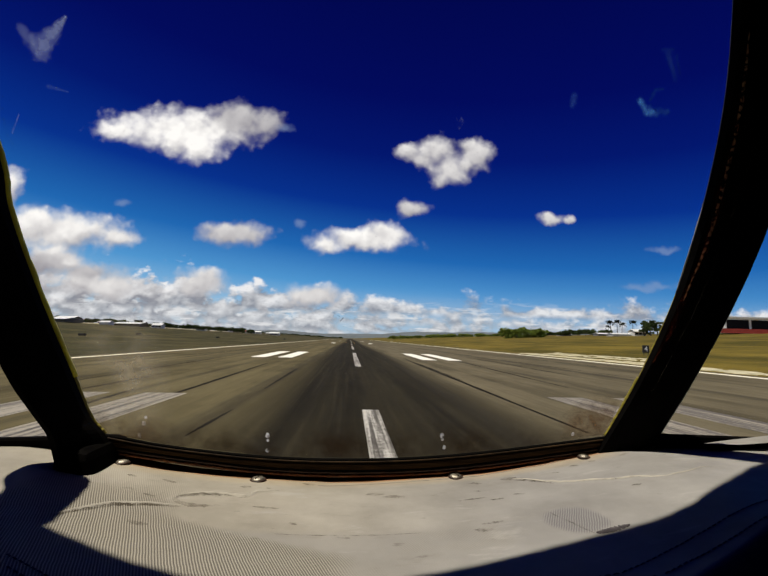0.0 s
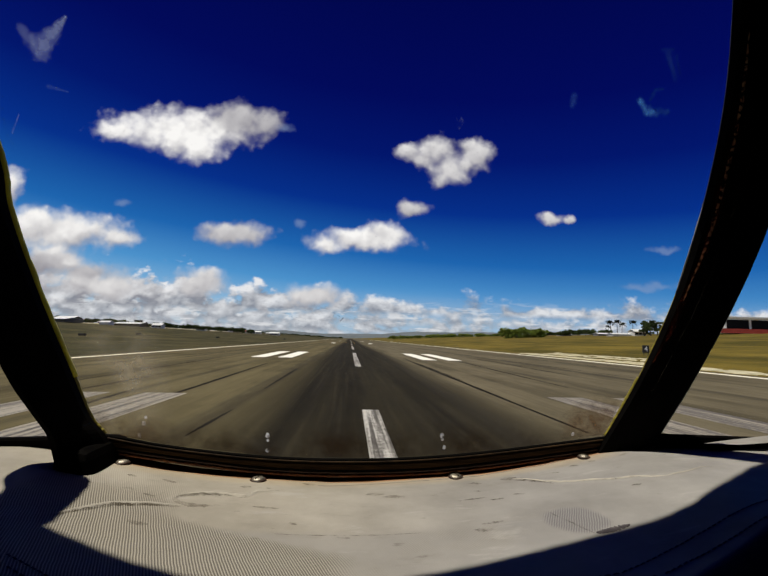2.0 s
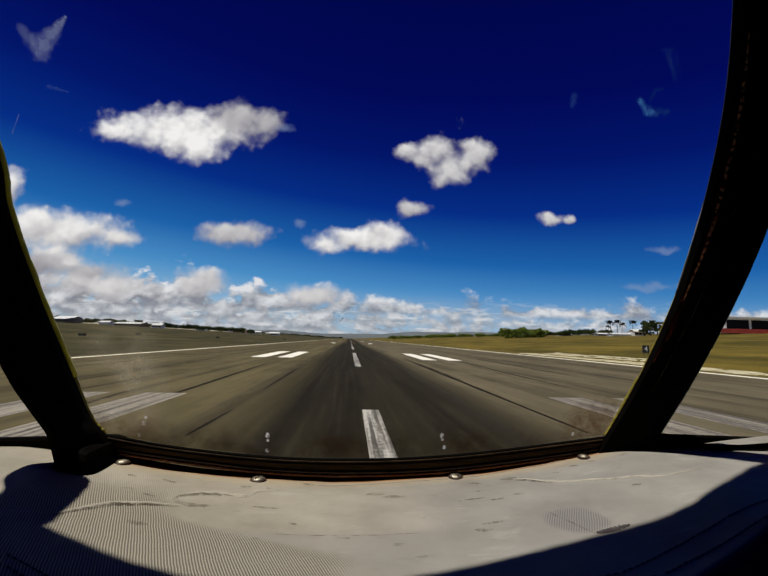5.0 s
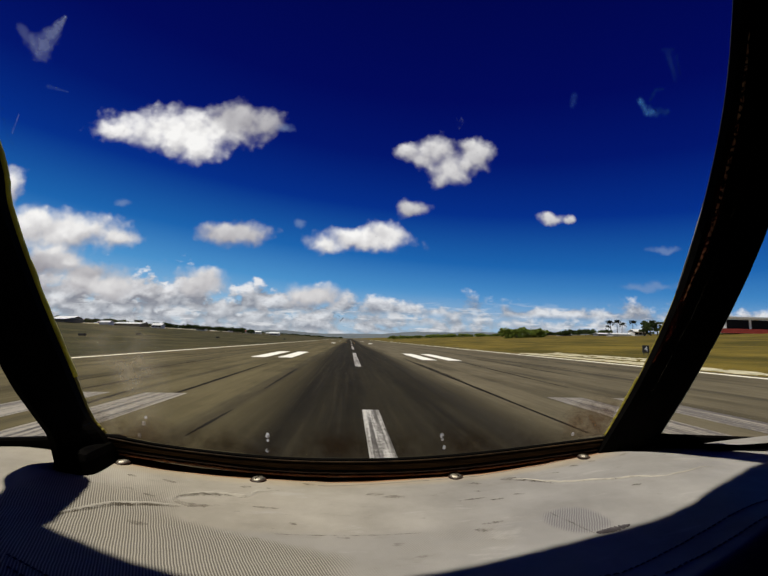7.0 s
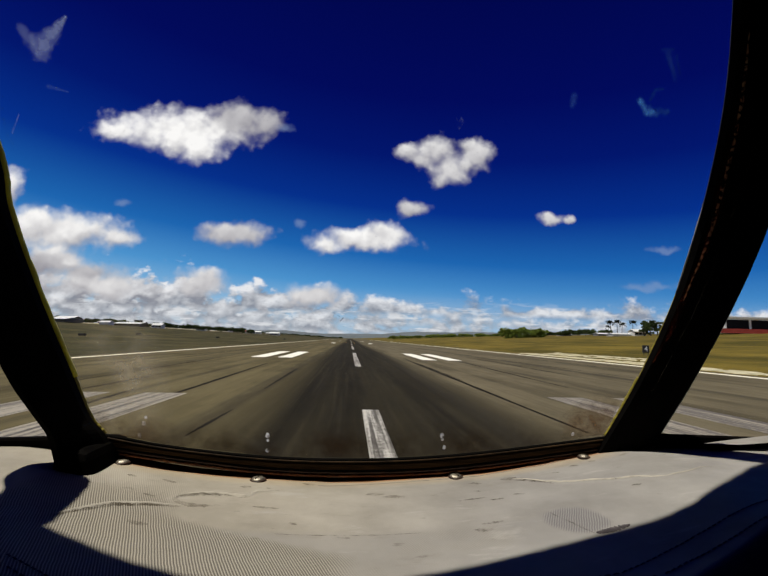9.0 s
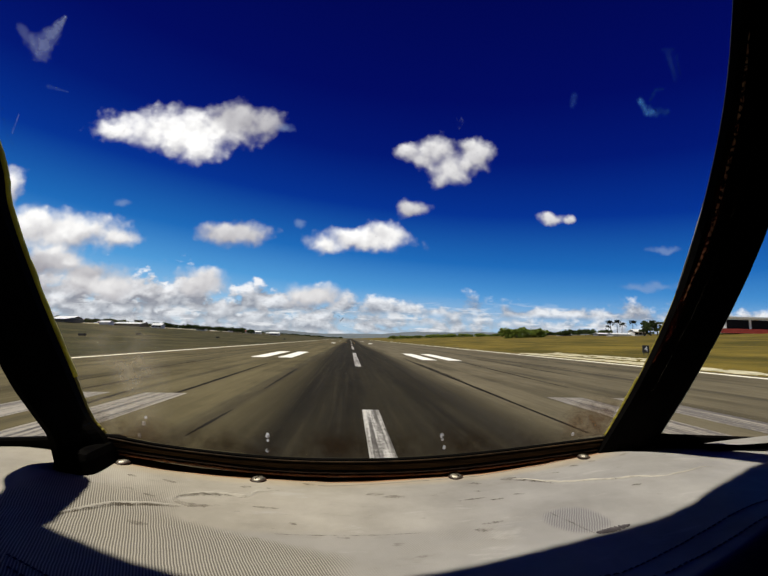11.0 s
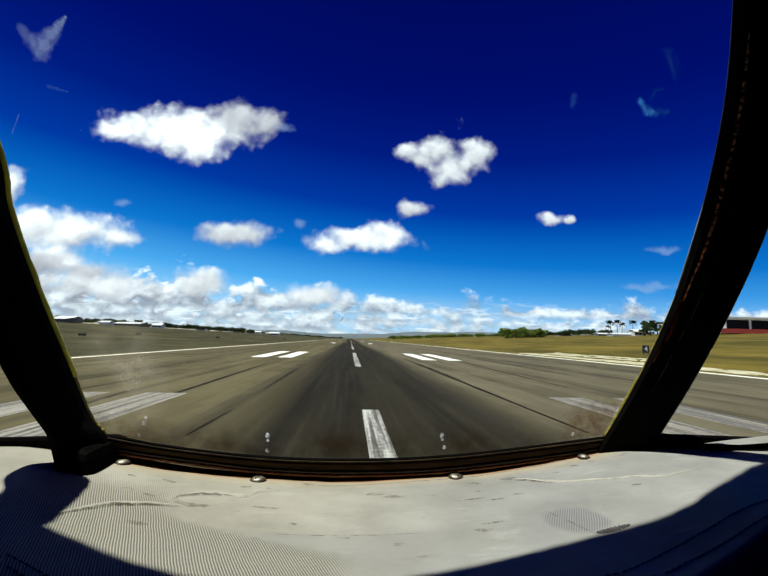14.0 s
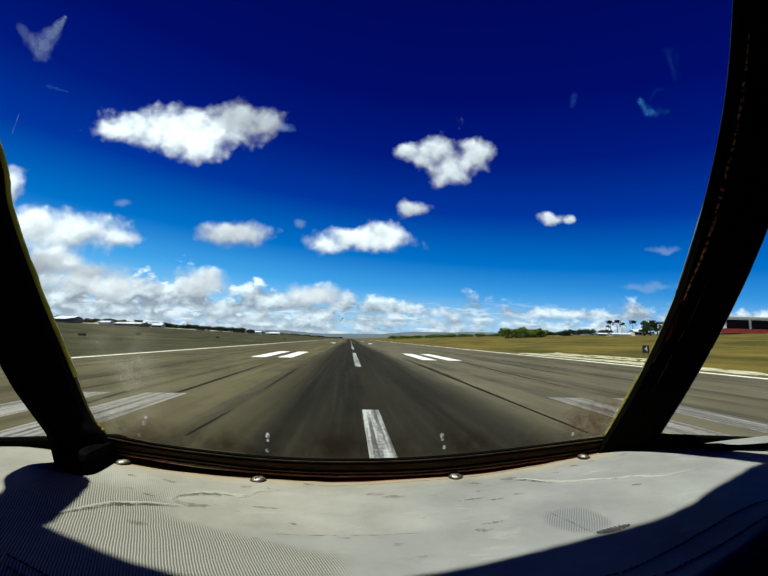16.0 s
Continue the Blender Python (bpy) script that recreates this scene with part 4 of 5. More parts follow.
LEFT_IN = ((-0.262, -0.150), (-0.278, -0.116), (-0.292, -0.095), (-0.305, -0.050), (-0.330, 0.039), (-0.348, 0.120), (-0.350, 0.170), (-0.374, 0.280), (-0.415, 0.440))
LEFT_OUT = ((-0.338, -0.150), (-0.342, -0.119), (-0.353, -0.097), (-0.376, -0.050), (-0.402, 0.039), (-0.420, 0.120), (-0.424, 0.170), (-0.450, 0.280), (-0.495, 0.440))
RIGHT_IN = ((0.310, -0.150), (0.326, -0.116), (0.356, -0.040), (0.382, 0.060), (0.394, 0.168), (0.393, 0.265), (0.380, 0.352), (0.360, 0.440))
RIGHT_OUT = ((0.388, -0.150), (0.400, -0.112), (0.430, -0.039), (0.459, 0.051), (0.478, 0.140), (0.486, 0.250), (0.482, 0.340), (0.468, 0.440))
RAIL_TOP = ((-0.340, -0.112), (-0.278, -0.116), (-0.205, -0.130), (-0.092, -0.143), (0.026, -0.146), (0.148, -0.139), (0.326, -0.116), (0.400, -0.106))
RAIL_LOW = ((-0.340, -0.138), (-0.280, -0.140), (-0.206, -0.152), (-0.092, -0.167), (0.027, -0.171), (0.150, -0.164), (0.330, -0.139), (0.400, -0.132))

windshield = thing("window_1", DECK, "black-framed aircraft windshield with rounded lower corners", "window", kind="structure")
member("left_post", LEFT_IN, LEFT_OUT, windshield, front=0.006, swept=0.91)
right_post = member("right_post", RIGHT_IN, RIGHT_OUT, windshield, front=0.006)
rail = member("bottom_rail", RAIL_TOP, RAIL_LOW, windshield, back=0.005)
member("rail_face", [(x, z - 0.0062) for x, z in RAIL_TOP[1:-1]], [(x, z + 0.0088) for x, z in RAIL_LOW[1:-1]], rail, RAIL_WORN, n=60, back=0.0064, front=0.001, label="dull brown paint worn along the rail's face")
# thin highlight below the rail's top edge, painted as a paler bead
bead("rail_highlight", [(x, z - 0.0048) for x, z in RAIL_TOP[1:-1]], 0.0010, rail, RAIL_GREY, -0.0048, "", 90, 0.0003)
bead("rust_edge", [(x, z + 0.0018) for x, z in RAIL_LOW[1:-1]], 0.0016, rail, RUST, -0.0060, "flaking orange-brown edge", 200, 0.0014, 3)
bead("brown_edge", [(x, z + 0.0062) for x, z in RAIL_LOW[1:-1]], 0.0013, rail, BROWN, -0.0056, "dull red-brown worn line", 160, 0.0008, 12)
bead("sealant", [(x + 0.0015, z) for x, z in LEFT_IN[3:9]], 0.0033, windshield, YELLOW, 0.007, "bright yellow sealant bead", 90, 0.0002, 4)
bead("sealant", [(x + 0.0006, z) for x, z in LEFT_IN[1:4]], 0.0022, windshield, OLIVE, 0.007, "dull yellow sealant bead", 60, 0.0, 14)
bead("sealant", [(0.3265, -0.116), (0.3415, -0.078), (0.3555, -0.040)], 0.0023, windshield, OLIVE, 0.0075, "dull yellow sealant bead", 60, 0.0, 5)
bead("sealant", [(x + 0.0008, z) for x, z in RIGHT_IN[2:5]], 0.0013, windshield, OLIVE, 0.0075, "thin yellow sealant bead", 60, 0.0, 15)
bead("pale_seal", RIGHT_IN[3:8], 0.0008, right_post, PALE_SEAL, 0.006, "thin pale seal", 60, 0.0001, 8)
bead("pale_seal", RIGHT_OUT[1:6], 0.0007, right_post, PALE_SEAL, 0.004, "thin pale seal", 60, 0.0001, 9)
COPPER_LINE = ((0.3989, 0.3618), (0.4045, 0.328), (0.4115, 0.2796), (0.4135, 0.2518), (0.4138, 0.2135), (0.4122, 0.1736), (0.4083, 0.1187), (0.3933, 0.0522), (0.3854, 0.0175), (0.3717, -0.0214))
SCORED = ((0.4190, 0.3300), (0.4255, 0.2905), (0.4300, 0.2567), (0.4325, 0.2225), (0.4335, 0.1840), (0.4310, 0.1420), (0.4255, 0.1100), (0.4130, 0.0510), (0.4010, 0.0110), (0.3840, -0.0390), (0.3630, -0.0930), (0.3465, -0.1350))


def strip(name, line, wide, parent, mat, off, label="", seed=1):
    """A thin worn band on a frame member, uneven along both edges."""
    pts = curve_points([(q[0], q[1], 0) for q in line], 150)
    bm, rows = bmesh.new(), []
    for i, p in enumerate(pts):
        d = pts[min(i + 1, len(pts) - 1)] - pts[max(i - 1, 0)]
        side = Vector((-d.y, d.x, 0)).normalized()
        end = min(1.0, 6.0 * i / len(pts), 6.0 * (len(pts) - 1 - i) / len(pts))
        half = [wide * (0.35 + 0.65 * end) * (1.0 + 0.5 * noise.noise(Vector((i * 0.22, seed, k)))) for k in (0.0, 7.0)]
        ring = []
        for q, proud in ((-half[0], 0.0), (-0.5 * half[0], 0.0005), (0.5 * half[1], 0.0005), (half[1], 0.0)):
            c = p + side * q
            ring.append(bm.verts.new(on_glass(c.x, c.y, off - proud)))
        rows.append(ring)
    for r0, r1 in zip(rows, rows[1:]):
        for k in range(3):
            bm.faces.new((r0[k], r1[k], r1[k + 1], r0[k + 1]))
    return part(name, bm, mat, parent, label, smooth=True)


strip("worn_edge", COPPER_LINE, 0.0042, right_post, BARE_RED, -0.0142, "red-brown primer along a worn edge", 6)
strip("worn_edge", COPPER_LINE[1:8], 0.0020, right_post, COPPER, -0.0149, "copper-brown worn paint line", 16)
strip("scored_line", SCORED, 0.00075, right_post, SCORE, -0.0144, "thin faint line scored in the paint", 7)


bm = bmesh.new()
for v in box(bm, -0.301, -0.264, 0.470, 0.560, -0.150, -0.122, bevel=0.010).verts:
    if v.co.z < -0.135:
        v.co.x += 0.004 if v.co.x > -0.29 else 0.0
        v.co.z -= 0.006
part("post_foot", bm, BLACK, windshield, "black bracket at the foot of the post")


# unseen roof front, outline bent so its shadow edge fits the cover
SHADE_ROOF = ((-0.70, 0.30), (-0.44, 0.316), (-0.391, 0.296), (-0.359, 0.282), (-0.312, 0.267), (-0.237, 0.258), (-0.151, 0.268), (-0.025, 0.287), (0.079, 0.302), (0.131, 0.317), (0.190, 0.347), (0.255, 0.386), (0.302, 0.408), (0.40, 0.435), (0.85, 0.445))


def shade_roof_edge(x):
    """How far ahead of the eye the unseen shading roof reaches."""
    for (ax, ay), (bx, by) in zip(SHADE_ROOF, SHADE_ROOF[1:]):
        if x <= bx:
            break
    return ay + (by - ay) * (x - ax) / (bx - ax)


arch = [-0.50 + 0.98 * i / 48 for i in range(49)]
part("shade_header", sweep(bmesh.new(), [[(x, shade_roof_edge(x) - a, z) for a, z in ((0.03, 0.446), (0.0, 0.45), (0.0, 0.46), (0.03, 0.46))] for x in arch]), BLACK, windshield)


def pane(name, corners, parent, thick=0.006):
    bm = bmesh.new()
    lower = [bm.verts.new(c * (1.0 + 0.018 / c.dot(OUT))) for c in corners]
    bm.faces.new(lower)
    ob = part(name, bm, PANE, parent)
    ob.visible_shadow = False
    return ob


glass_line = [on_glass(p.x, p.y) for p in curve_points([(x, z, 0) for x, z in LEFT_IN[1:]], 16)][::-1]
glass_line += [on_glass(p.x, p.y) for p in curve_points([(x, z, 0) for x, z in RAIL_TOP[1:-1]], 14)][1:]
glass_line += [on_glass(p.x, p.y) for p in curve_points([(x, z, 0) for x, z in RIGHT_IN[1:]], 16)][1:]
pane("pane", glass_line, windshield)


def smudge(name, outline, mat, label, off=0.012):
    """A thin film on the inside of the glass."""
    bm = bmesh.new()
    bm.faces.new([bm.verts.new(on_glass(x, z, off)) for x, z in outline])
    ob = part(name, bm, mat, windshield, label)
    ob.visible_shadow = False
    return ob


def smears(name, colour, opacity, scale, strokes, label, off=0.012):
    """One sheet of film just large enough for its strokes."""
    grow = 1.0 + off / on_glass(0, 0).dot(OUT)
    scaled = [tuple((q[0] * grow, q[1] * grow) for q in s[:2]) + s[2:] for s in strokes]
    xs = [q[0] for s in strokes for q in s[:2]]
    zs = [q[1] for s in strokes for q in s[:2]]
    rim = 2.0 * max(max(s[2:4]) for s in strokes)
    mat = streak_material(name + "_film", colour, opacity, scale, scaled)
    smudge(name, ((min(xs) - rim, min(zs) - rim), (max(xs) + rim, min(zs) - rim), (max(xs) + rim, max(zs) + rim), (min(xs) - rim, max(zs) + rim)), mat, label, off)


smears("smear", (0.62, 0.74, 0.95), 0.42, 120.0, (((-0.2745, 0.2915), (-0.2985, 0.2665), 0.0022, 0.0115, 1.0), ((-0.3155, 0.280), (-0.3070, 0.268), 0.0050, 0.0080, 0.45), ((-0.3070, 0.273), (-0.3035, 0.261), 0.0060, 0.0075, 0.75)), "pale greasy smear on the glass")
smears("smear", (0.30, 0.48, 0.85), 0.16, 150.0, (((-0.297, 0.2335), (-0.279, 0.2300), 0.0026, 0.0008, 1.0),), "faint greasy smear on the glass")
smears("smear", (0.12, 0.42, 0.85), 0.55, 150.0, (((0.299, 0.257), (0.309, 0.245), 0.0040, 0.0040, 1.0), ((0.311, 0.247), (0.331, 0.247), 0.0060, 0.0035, 0.9), ((0.310, 0.258), (0.313, 0.267), 0.0022, 0.0018, 0.6), ((0.313, 0.268), (0.322, 0.269), 0.0016, 0.0010, 0.7)), "blue-white splash mark on the glass")
smears("smear", (0.16, 0.36, 0.85), 0.42, 170.0, (((0.320, 0.302), (0.334, 0.277), 0.0034, 0.0024, 1.0), ((0.314, 0.304), (0.326, 0.305), 0.0012, 0.0010, 0.7), ((0.330, 0.300), (0.337, 0.284), 0.0016, 0.0016, 0.5)), "wiped streak on the glass")
smears("smear", (0.10, 0.26, 0.70), 0.20, 150.0, (((0.2262, 0.2565), (0.2255, 0.2480), 0.0044, 0.0040, 1.0),), "faint greasy smear on the glass")
smudge("insect_splash", ((0.103, 0.230), (0.106, 0.226), (0.108, 0.232), (0.112, 0.226), (0.107, 0.218), (0.103, 0.222)), SMEAR, "small dried insect splash")
smudge("scratch", ((-0.216, 0.2195), (-0.192, 0.2235), (-0.192, 0.2228), (-0.215, 0.2185)), SCRATCH, "fine scratch in the glass")
smudge("scratch", ((-0.336, 0.192), (-0.327, 0.209), (-0.3264, 0.208), (-0.335, 0.190)), SCRATCH, "fine scratch in the glass")
smudge("insect_splash", ((-0.020, 0.029), (-0.012, 0.024), (-0.012, 0.0232), (-0.020, 0.0275)), DARK_SPECK, "small dark insect splash")
smudge("insect_splash", ((-0.012, 0.019), (-0.008, 0.023), (-0.0075, 0.0222), (-0.0115, 0.0175)), DARK_SPECK, "small dark insect splash")
smudge("dust_film", ((-0.300, -0.022), (-0.310, 0.020), (-0.200, 0.020), (-0.200, -0.125), (-0.270, -0.116), (-0.290, -0.090)), DUST, "thin brown dust film on the glass")

smudge("grime", ((0.325, -0.114), (0.336, -0.080), (0.338, -0.060), (0.300, -0.060), (0.262, -0.090), (0.262, -0.122)), CORNER, "rusty brown grime in the corner of the glass", 0.013)

smudge("grime", ((-0.276, -0.115), (-0.288, -0.100), (-0.296, -0.078), (-0.200, -0.078), (-0.190, -0.131), (-0.205, -0.130)), CORNER_LEFT, "brown grime in the corner of the glass", 0.0135)


# pale discs on the glass paint the reflections of the screws
def dried_drop(x, z, r):
    rim = [(x + r * math.cos(a) * (0.8 if math.sin(a) > 0 else 1.0), z + r * 1.15 * math.sin(a)) for a in [2 * math.pi * q / 14 for q in range(14)]]
    smudge("dried_drop", rim, SCREW_REFLECTION, "small pale dot painted as a screw's reflection", 0.014)


for x, z, r in ((0.1165, -0.116, 0.0030), (0.1175, -0.121, 0.0020), (0.1205, -0.1315, 0.0024), (-0.094, -0.117, 0.0028), (-0.0935, -0.123, 0.0018), (-0.0945, -0.136, 0.0022),
                (-0.2315, -0.096, 0.0018), (-0.234, -0.103, 0.0026), (-0.240, -0.118, 0.0024), (0.283, -0.1135, 0.0022)):
    dried_drop(x, z, r)
smudge("grime", [(x, z) for x, z in RAIL_TOP[1:-1]] + [(0.335, -0.080), (0.148, -0.098), (-0.092, -0.100), (-0.290, -0.080)], GRIME, "brown grime along the lower edge of the glass")

# side windows: frames that run back along the flight deck
for name, s, x0, x1, top_z, low_z in (("window_2", -1, -0.338, -0.60, -0.119, -0.137), ("window_3", 1, 0.396, 0.66, -0.112, -0.1465)):
    side = thing(name, DECK, "black-framed side window of a flight deck", "window", kind="structure")
    pts_top = [(x0, top_z), ((x0 + x1) / 2, top_z - 0.004), (x1, top_z - 0.008)]
    pts_low = [(x0, low_z), ((x0 + x1) / 2, low_z - 0.002), (x1, low_z - 0.004)]
    member("sill", pts_top, pts_low, side, n=10, back=0.010, front=0.02)
    outer = LEFT_OUT if s < 0 else RIGHT_OUT
    line = [on_glass(x, z) for x, z in outer[1:]] + [on_glass(x1, 0.44), on_glass(x1, top_z)]
    pane("pane", line, side)
    # panel out of view above the window, added to cut skylight on the cover
    blind_z = 0.30 if s < 0 else 0.25
    member("head", [(outer[-2][0] + 0.002 * s, blind_z), (x1, blind_z)], [(outer[-2][0] + 0.002 * s, 0.50), (x1, 0.50)], side, n=6, back=0.010, front=0.02)
    bm = bmesh.new()
    edge = x1 + s * 0.02
    box(bm, min(x1, edge), max(x1, edge), 0.30, 0.56, -0.2, 0.47)
    part("rear_post", bm, BLACK, side)


# a pale lip of cloth turned up over the sill beside the pilot's side window
bm = bmesh.new()
upper = ((0.462, -0.1252), (0.482, -0.1222), (0.5031, -0.1196), (0.5484, -0.1141), (0.580, -0.111))
lower = ((0.462, -0.1256), (0.482, -0.1264), (0.5119, -0.1270), (0.5512, -0.1242), (0.580, -0.1225))
rows = [[bm.verts.new(on_glass(*q, off)) for q, off in ((u, -0.010), (l, -0.020), (l, -0.012), (u, -0.006))] for u, l in zip(upper, lower)]
for a, b in zip(rows, rows[1:]):
    for k in range(4):
        bm.faces.new((a[k], b[k], b[(k + 1) % 4], a[(k + 1) % 4]))
bmesh.ops.recalc_face_normals(bm, faces=bm.faces[:])
part("sill_lip", bm, CLOTH, side, "pale coated cloth turned up over the sill")

CREASES = (((-0.240, 0.388), (-0.218, 0.412), (-0.196, 0.427), (-0.156, 0.438)), ((-0.168, 0.453), (-0.165, 0.462), (-0.139, 0.472), (-0.104, 0.472), (-0.092, 0.488), (-0.072, 0.495)),
           ((0.194, 0.495), (0.206, 0.485), (0.228, 0.465), (0.2625, 0.448), (0.302, 0.4335), (0.338, 0.4245), (0.389, 0.442)))


def cover_height(x, y):
    """The panel cover: dished across, stepped where the coating has lifted along its creases."""
    z = -0.172 + 0.19 * (x * x + 0.115 - math.sqrt((x * x - 0.115) ** 2 + 0.0003))
    crease = 0.0
    for line in CREASES:
        if line[0][0] - 0.02 < x < line[-1][0] + 0.02:
            best = (1.0, 0.0, 0.0)
            for k, ((ax, ay), (bx, by)) in enumerate(zip(line, line[1:])):
                ux, uy = bx - ax, by - ay
                f = max(0.0, min(1.0, ((x - ax) * ux + (y - ay) * uy) / (ux * ux + uy * uy)))
                gap = math.hypot(x - ax - f * ux, y - ay - f * uy)
                if gap < best[0]:
                    best = (gap, ((y - ay) * ux - (x - ax) * uy), (k + f) / (len(line) - 1))
            away = math.copysign(best[0], best[1])
            lift = max(0.0, min(1.0, away / 0.0030 + 0.4)) * math.exp(-max(0.0, away) / 0.014)
            crease += 0.0030 * lift * math.sin(math.pi * (0.06 + 0.88 * best[2])) if best[0] < 0.05 else 0.0
    # the near edge rounds off and drops past its seams
    past = max(0.0, (0.262 + 0.36 * max(0.0, x - 0.20) if x > 0 else 0.268 + 0.40 * max(0.0, -x - 0.17)) + 0.008 - y)
    z -= 1.7 * past * past / (past + 0.012)
    wave = 0.0018 * noise.noise(Vector((x * 9, y * 14, 1.0))) + 0.0006 * noise.noise(Vector((x * 40, y * 50, 4.0)))
    return z + crease + wave


cover = thing("panel_cover", DECK, "pale grey coated cloth cover on the instrument panel, creased and stained", "panel cover")
bm = sheet([-0.62 + 1.34 * i / 536 for i in range(537)], [0.14 + 0.408 * j / 220 for j in range(221)], cover_height)
part("body", bm, CLOTH, cover, smooth=True)


def ribbon(name, knots, wide, mat, label, lift, shift=0.0, seed=1):
    """A narrow uneven strip that lies on the cover, tapered at both ends."""
    pts = curve_points([(x, y, 0) for x, y in knots], 60)
    bm, rows = bmesh.new(), []
    for i, p in enumerate(pts):
        f = i / (len(pts) - 1)
        d = pts[min(i + 1, len(pts) - 1)] - pts[max(i - 1, 0)]
        side = Vector((-d.y, d.x, 0)).normalized()
        half = wide * (0.12 + math.sin(math.pi * f) ** 0.6) * (0.8 + 0.7 * noise.noise(Vector((i * 0.33, seed, 2.0))))
        c = p + side * (shift + 0.0008 * noise.noise(Vector((i * 0.5, seed, 5.0))))
        ring = []
        for q, up in ((-1.0, 0.0), (-0.4, lift), (0.4, lift), (1.0, 0.0)):
            v = c + side * half * q
            ring.append(bm.verts.new((v.x, v.y, cover_height(v.x, v.y) + 0.0002 + up)))
        rows.append(ring)
    for a, b in zip(rows, rows[1:]):
        for k in range(3):
            bm.faces.new((a[k], b[k], b[k + 1], a[k + 1]))
    bmesh.ops.recalc_face_normals(bm, faces=bm.faces[:])
    return part(name, bm, mat, cover, label, smooth=True)


# ribbons paint the highlight and the dark underside of each lifted edge
for k, line in enumerate(CREASES):
    ribbon("crease", line if k != 1 else line[1:], 0.0015 if k != 2 else 0.0008, CREASE_HIGHLIGHT, "lifted edge of the coating with a painted highlight", 0.0003, 0.0010, k)
    ribbon("crack_and_shade", line[:4] if k != 2 else line[:3], 0.0014, STAIN_AND_SHADE, "shade painted under the lifted edge of the coating", 0.0001, -0.0012, k + 5)
ribbon("crack_and_shade", ((-0.170, 0.455), (-0.161, 0.445), (-0.144, 0.441), (-0.122, 0.447)), 0.0040, STAIN_FAINT, "brown stain under a flake of coating", 0.0001, 0.0, 9)
ribbon("crack_and_shade", ((-0.06, 0.394), (-0.022, 0.393), (0.021, 0.393), (0.069, 0.392)), 0.0009, STAIN_FAINT, "faint dark line across the cloth", 0.0001, 0.0, 10)
ribbon("crack_and_shade", ((0.1914, 0.4001), (0.1964, 0.3843), (0.2032, 0.364), (0.2067, 0.3518)), 0.0009, STAIN_FAINT, "dark split across a bare worn spot", 0.0001, 0.0, 12)
# dark ribbon that paints a shadowy bump where the shade begins
ribbon("flake", ((0.2080, 0.3520), (0.2212, 0.3535), (0.2400, 0.3560)), 0.0040, SHADOW_BLOB, "purple-brown blob painted as a bump in the shadow's edge", 0.0006, 0.0, 13)
spots = random.Random(31)
for x, y, long, wide in ((-0.229, 0.493, 0.010, 0.0016), (-0.218, 0.461, 0.012, 0.0018), (-0.191, 0.496, 0.016, 0.0016), (-0.192, 0.452, 0.014, 0.0016), (-0.176, 0.396, 0.018, 0.0022), (-0.042, 0.522, 0.016, 0.0024),
                         (-0.047, 0.414, 0.008, 0.0014), (0.033, 0.486, 0.020, 0.0022), (0.053, 0.476, 0.024, 0.0026), (0.134, 0.453, 0.030, 0.0010), (0.158, 0.447, 0.016, 0.0012), (0.184, 0.452, 0.012, 0.0012), (0.145, 0.474, 0.007, 0.0010),
                         (0.150, 0.500, 0.016, 0.0022), (0.190, 0.500, 0.018, 0.0026), (0.270, 0.500, 0.010, 0.0014), (0.294, 0.502, 0.008, 0.0016), (0.243, 0.490, 0.007, 0.0010), (0.293, 0.421, 0.010, 0.0010), (0.124, 0.385, 0.016, 0.0020),
                         (0.136, 0.396, 0.022, 0.0012), (-0.078, 0.448, 0.026, 0.0014), (0.0, 0.389, 0.012, 0.0014), (-0.110, 0.500, 0.012, 0.0016)):
    t = spots.uniform(-0.25, 0.15)
    ribbon("stain", [(x + long * q, y + long * q * t + spots.uniform(-0.001, 0.001)) for q in (-0.5, -0.2, 0.2, 0.5)], wide * 1.5, STAIN_AND_SHADE if wide < 0.0013 else STAIN_FAINT, "dark smudge", 0.0001, 0.0, spots.randint(1, 99))


def screw(x, y, size, turn):
    """A domed slotted screw on the cover."""
    z = cover_height(x, y)
    t = thing("screw", DECK @ pose(x, y, z, 0, 0, turn), "dull steel domed screw holding the panel cover", "screw", "screws along the window rail")
    bm = bmesh.new()
    rings = []
    for f, h in ((1.0, -0.002), (1.0, 0.0012), (0.95, 0.0020), (0.80, 0.0030), (0.45, 0.0037), (0.12, 0.0040)):
        rings.append([(size * f * math.cos(2 * math.pi * q / 24), size * f * math.sin(2 * math.pi * q / 24), h) for q in range(24)])
    sweep(bm, rings)
    head = part("head", bm, STEEL, t, smooth=True)
    part("slot", one_box(-size * 0.8, size * 0.8, -0.0005, 0.0005, 0.0030, 0.0042), RAIL_GREY, head)
    part("washer", tube(bmesh.new(), [(size * 1.1 * math.cos(2 * math.pi * q / 28), size * 1.1 * math.sin(2 * math.pi * q / 28), 0.0005) for q in range(29)], 0.0011, 6), BROWN, t, "dark rim", smooth=True)
    return t


for x, y, size, turn in ((-0.2545, 0.5225, 0.0070, 20), (-0.1018, 0.525, 0.0076, 70), (0.1345, 0.527, 0.0074, 110), (0.2935, 0.5185, 0.0062, 150)):
    screw(x, y, size, turn)

# a row of tiny stitches beside the window rail
bm = bmesh.new()
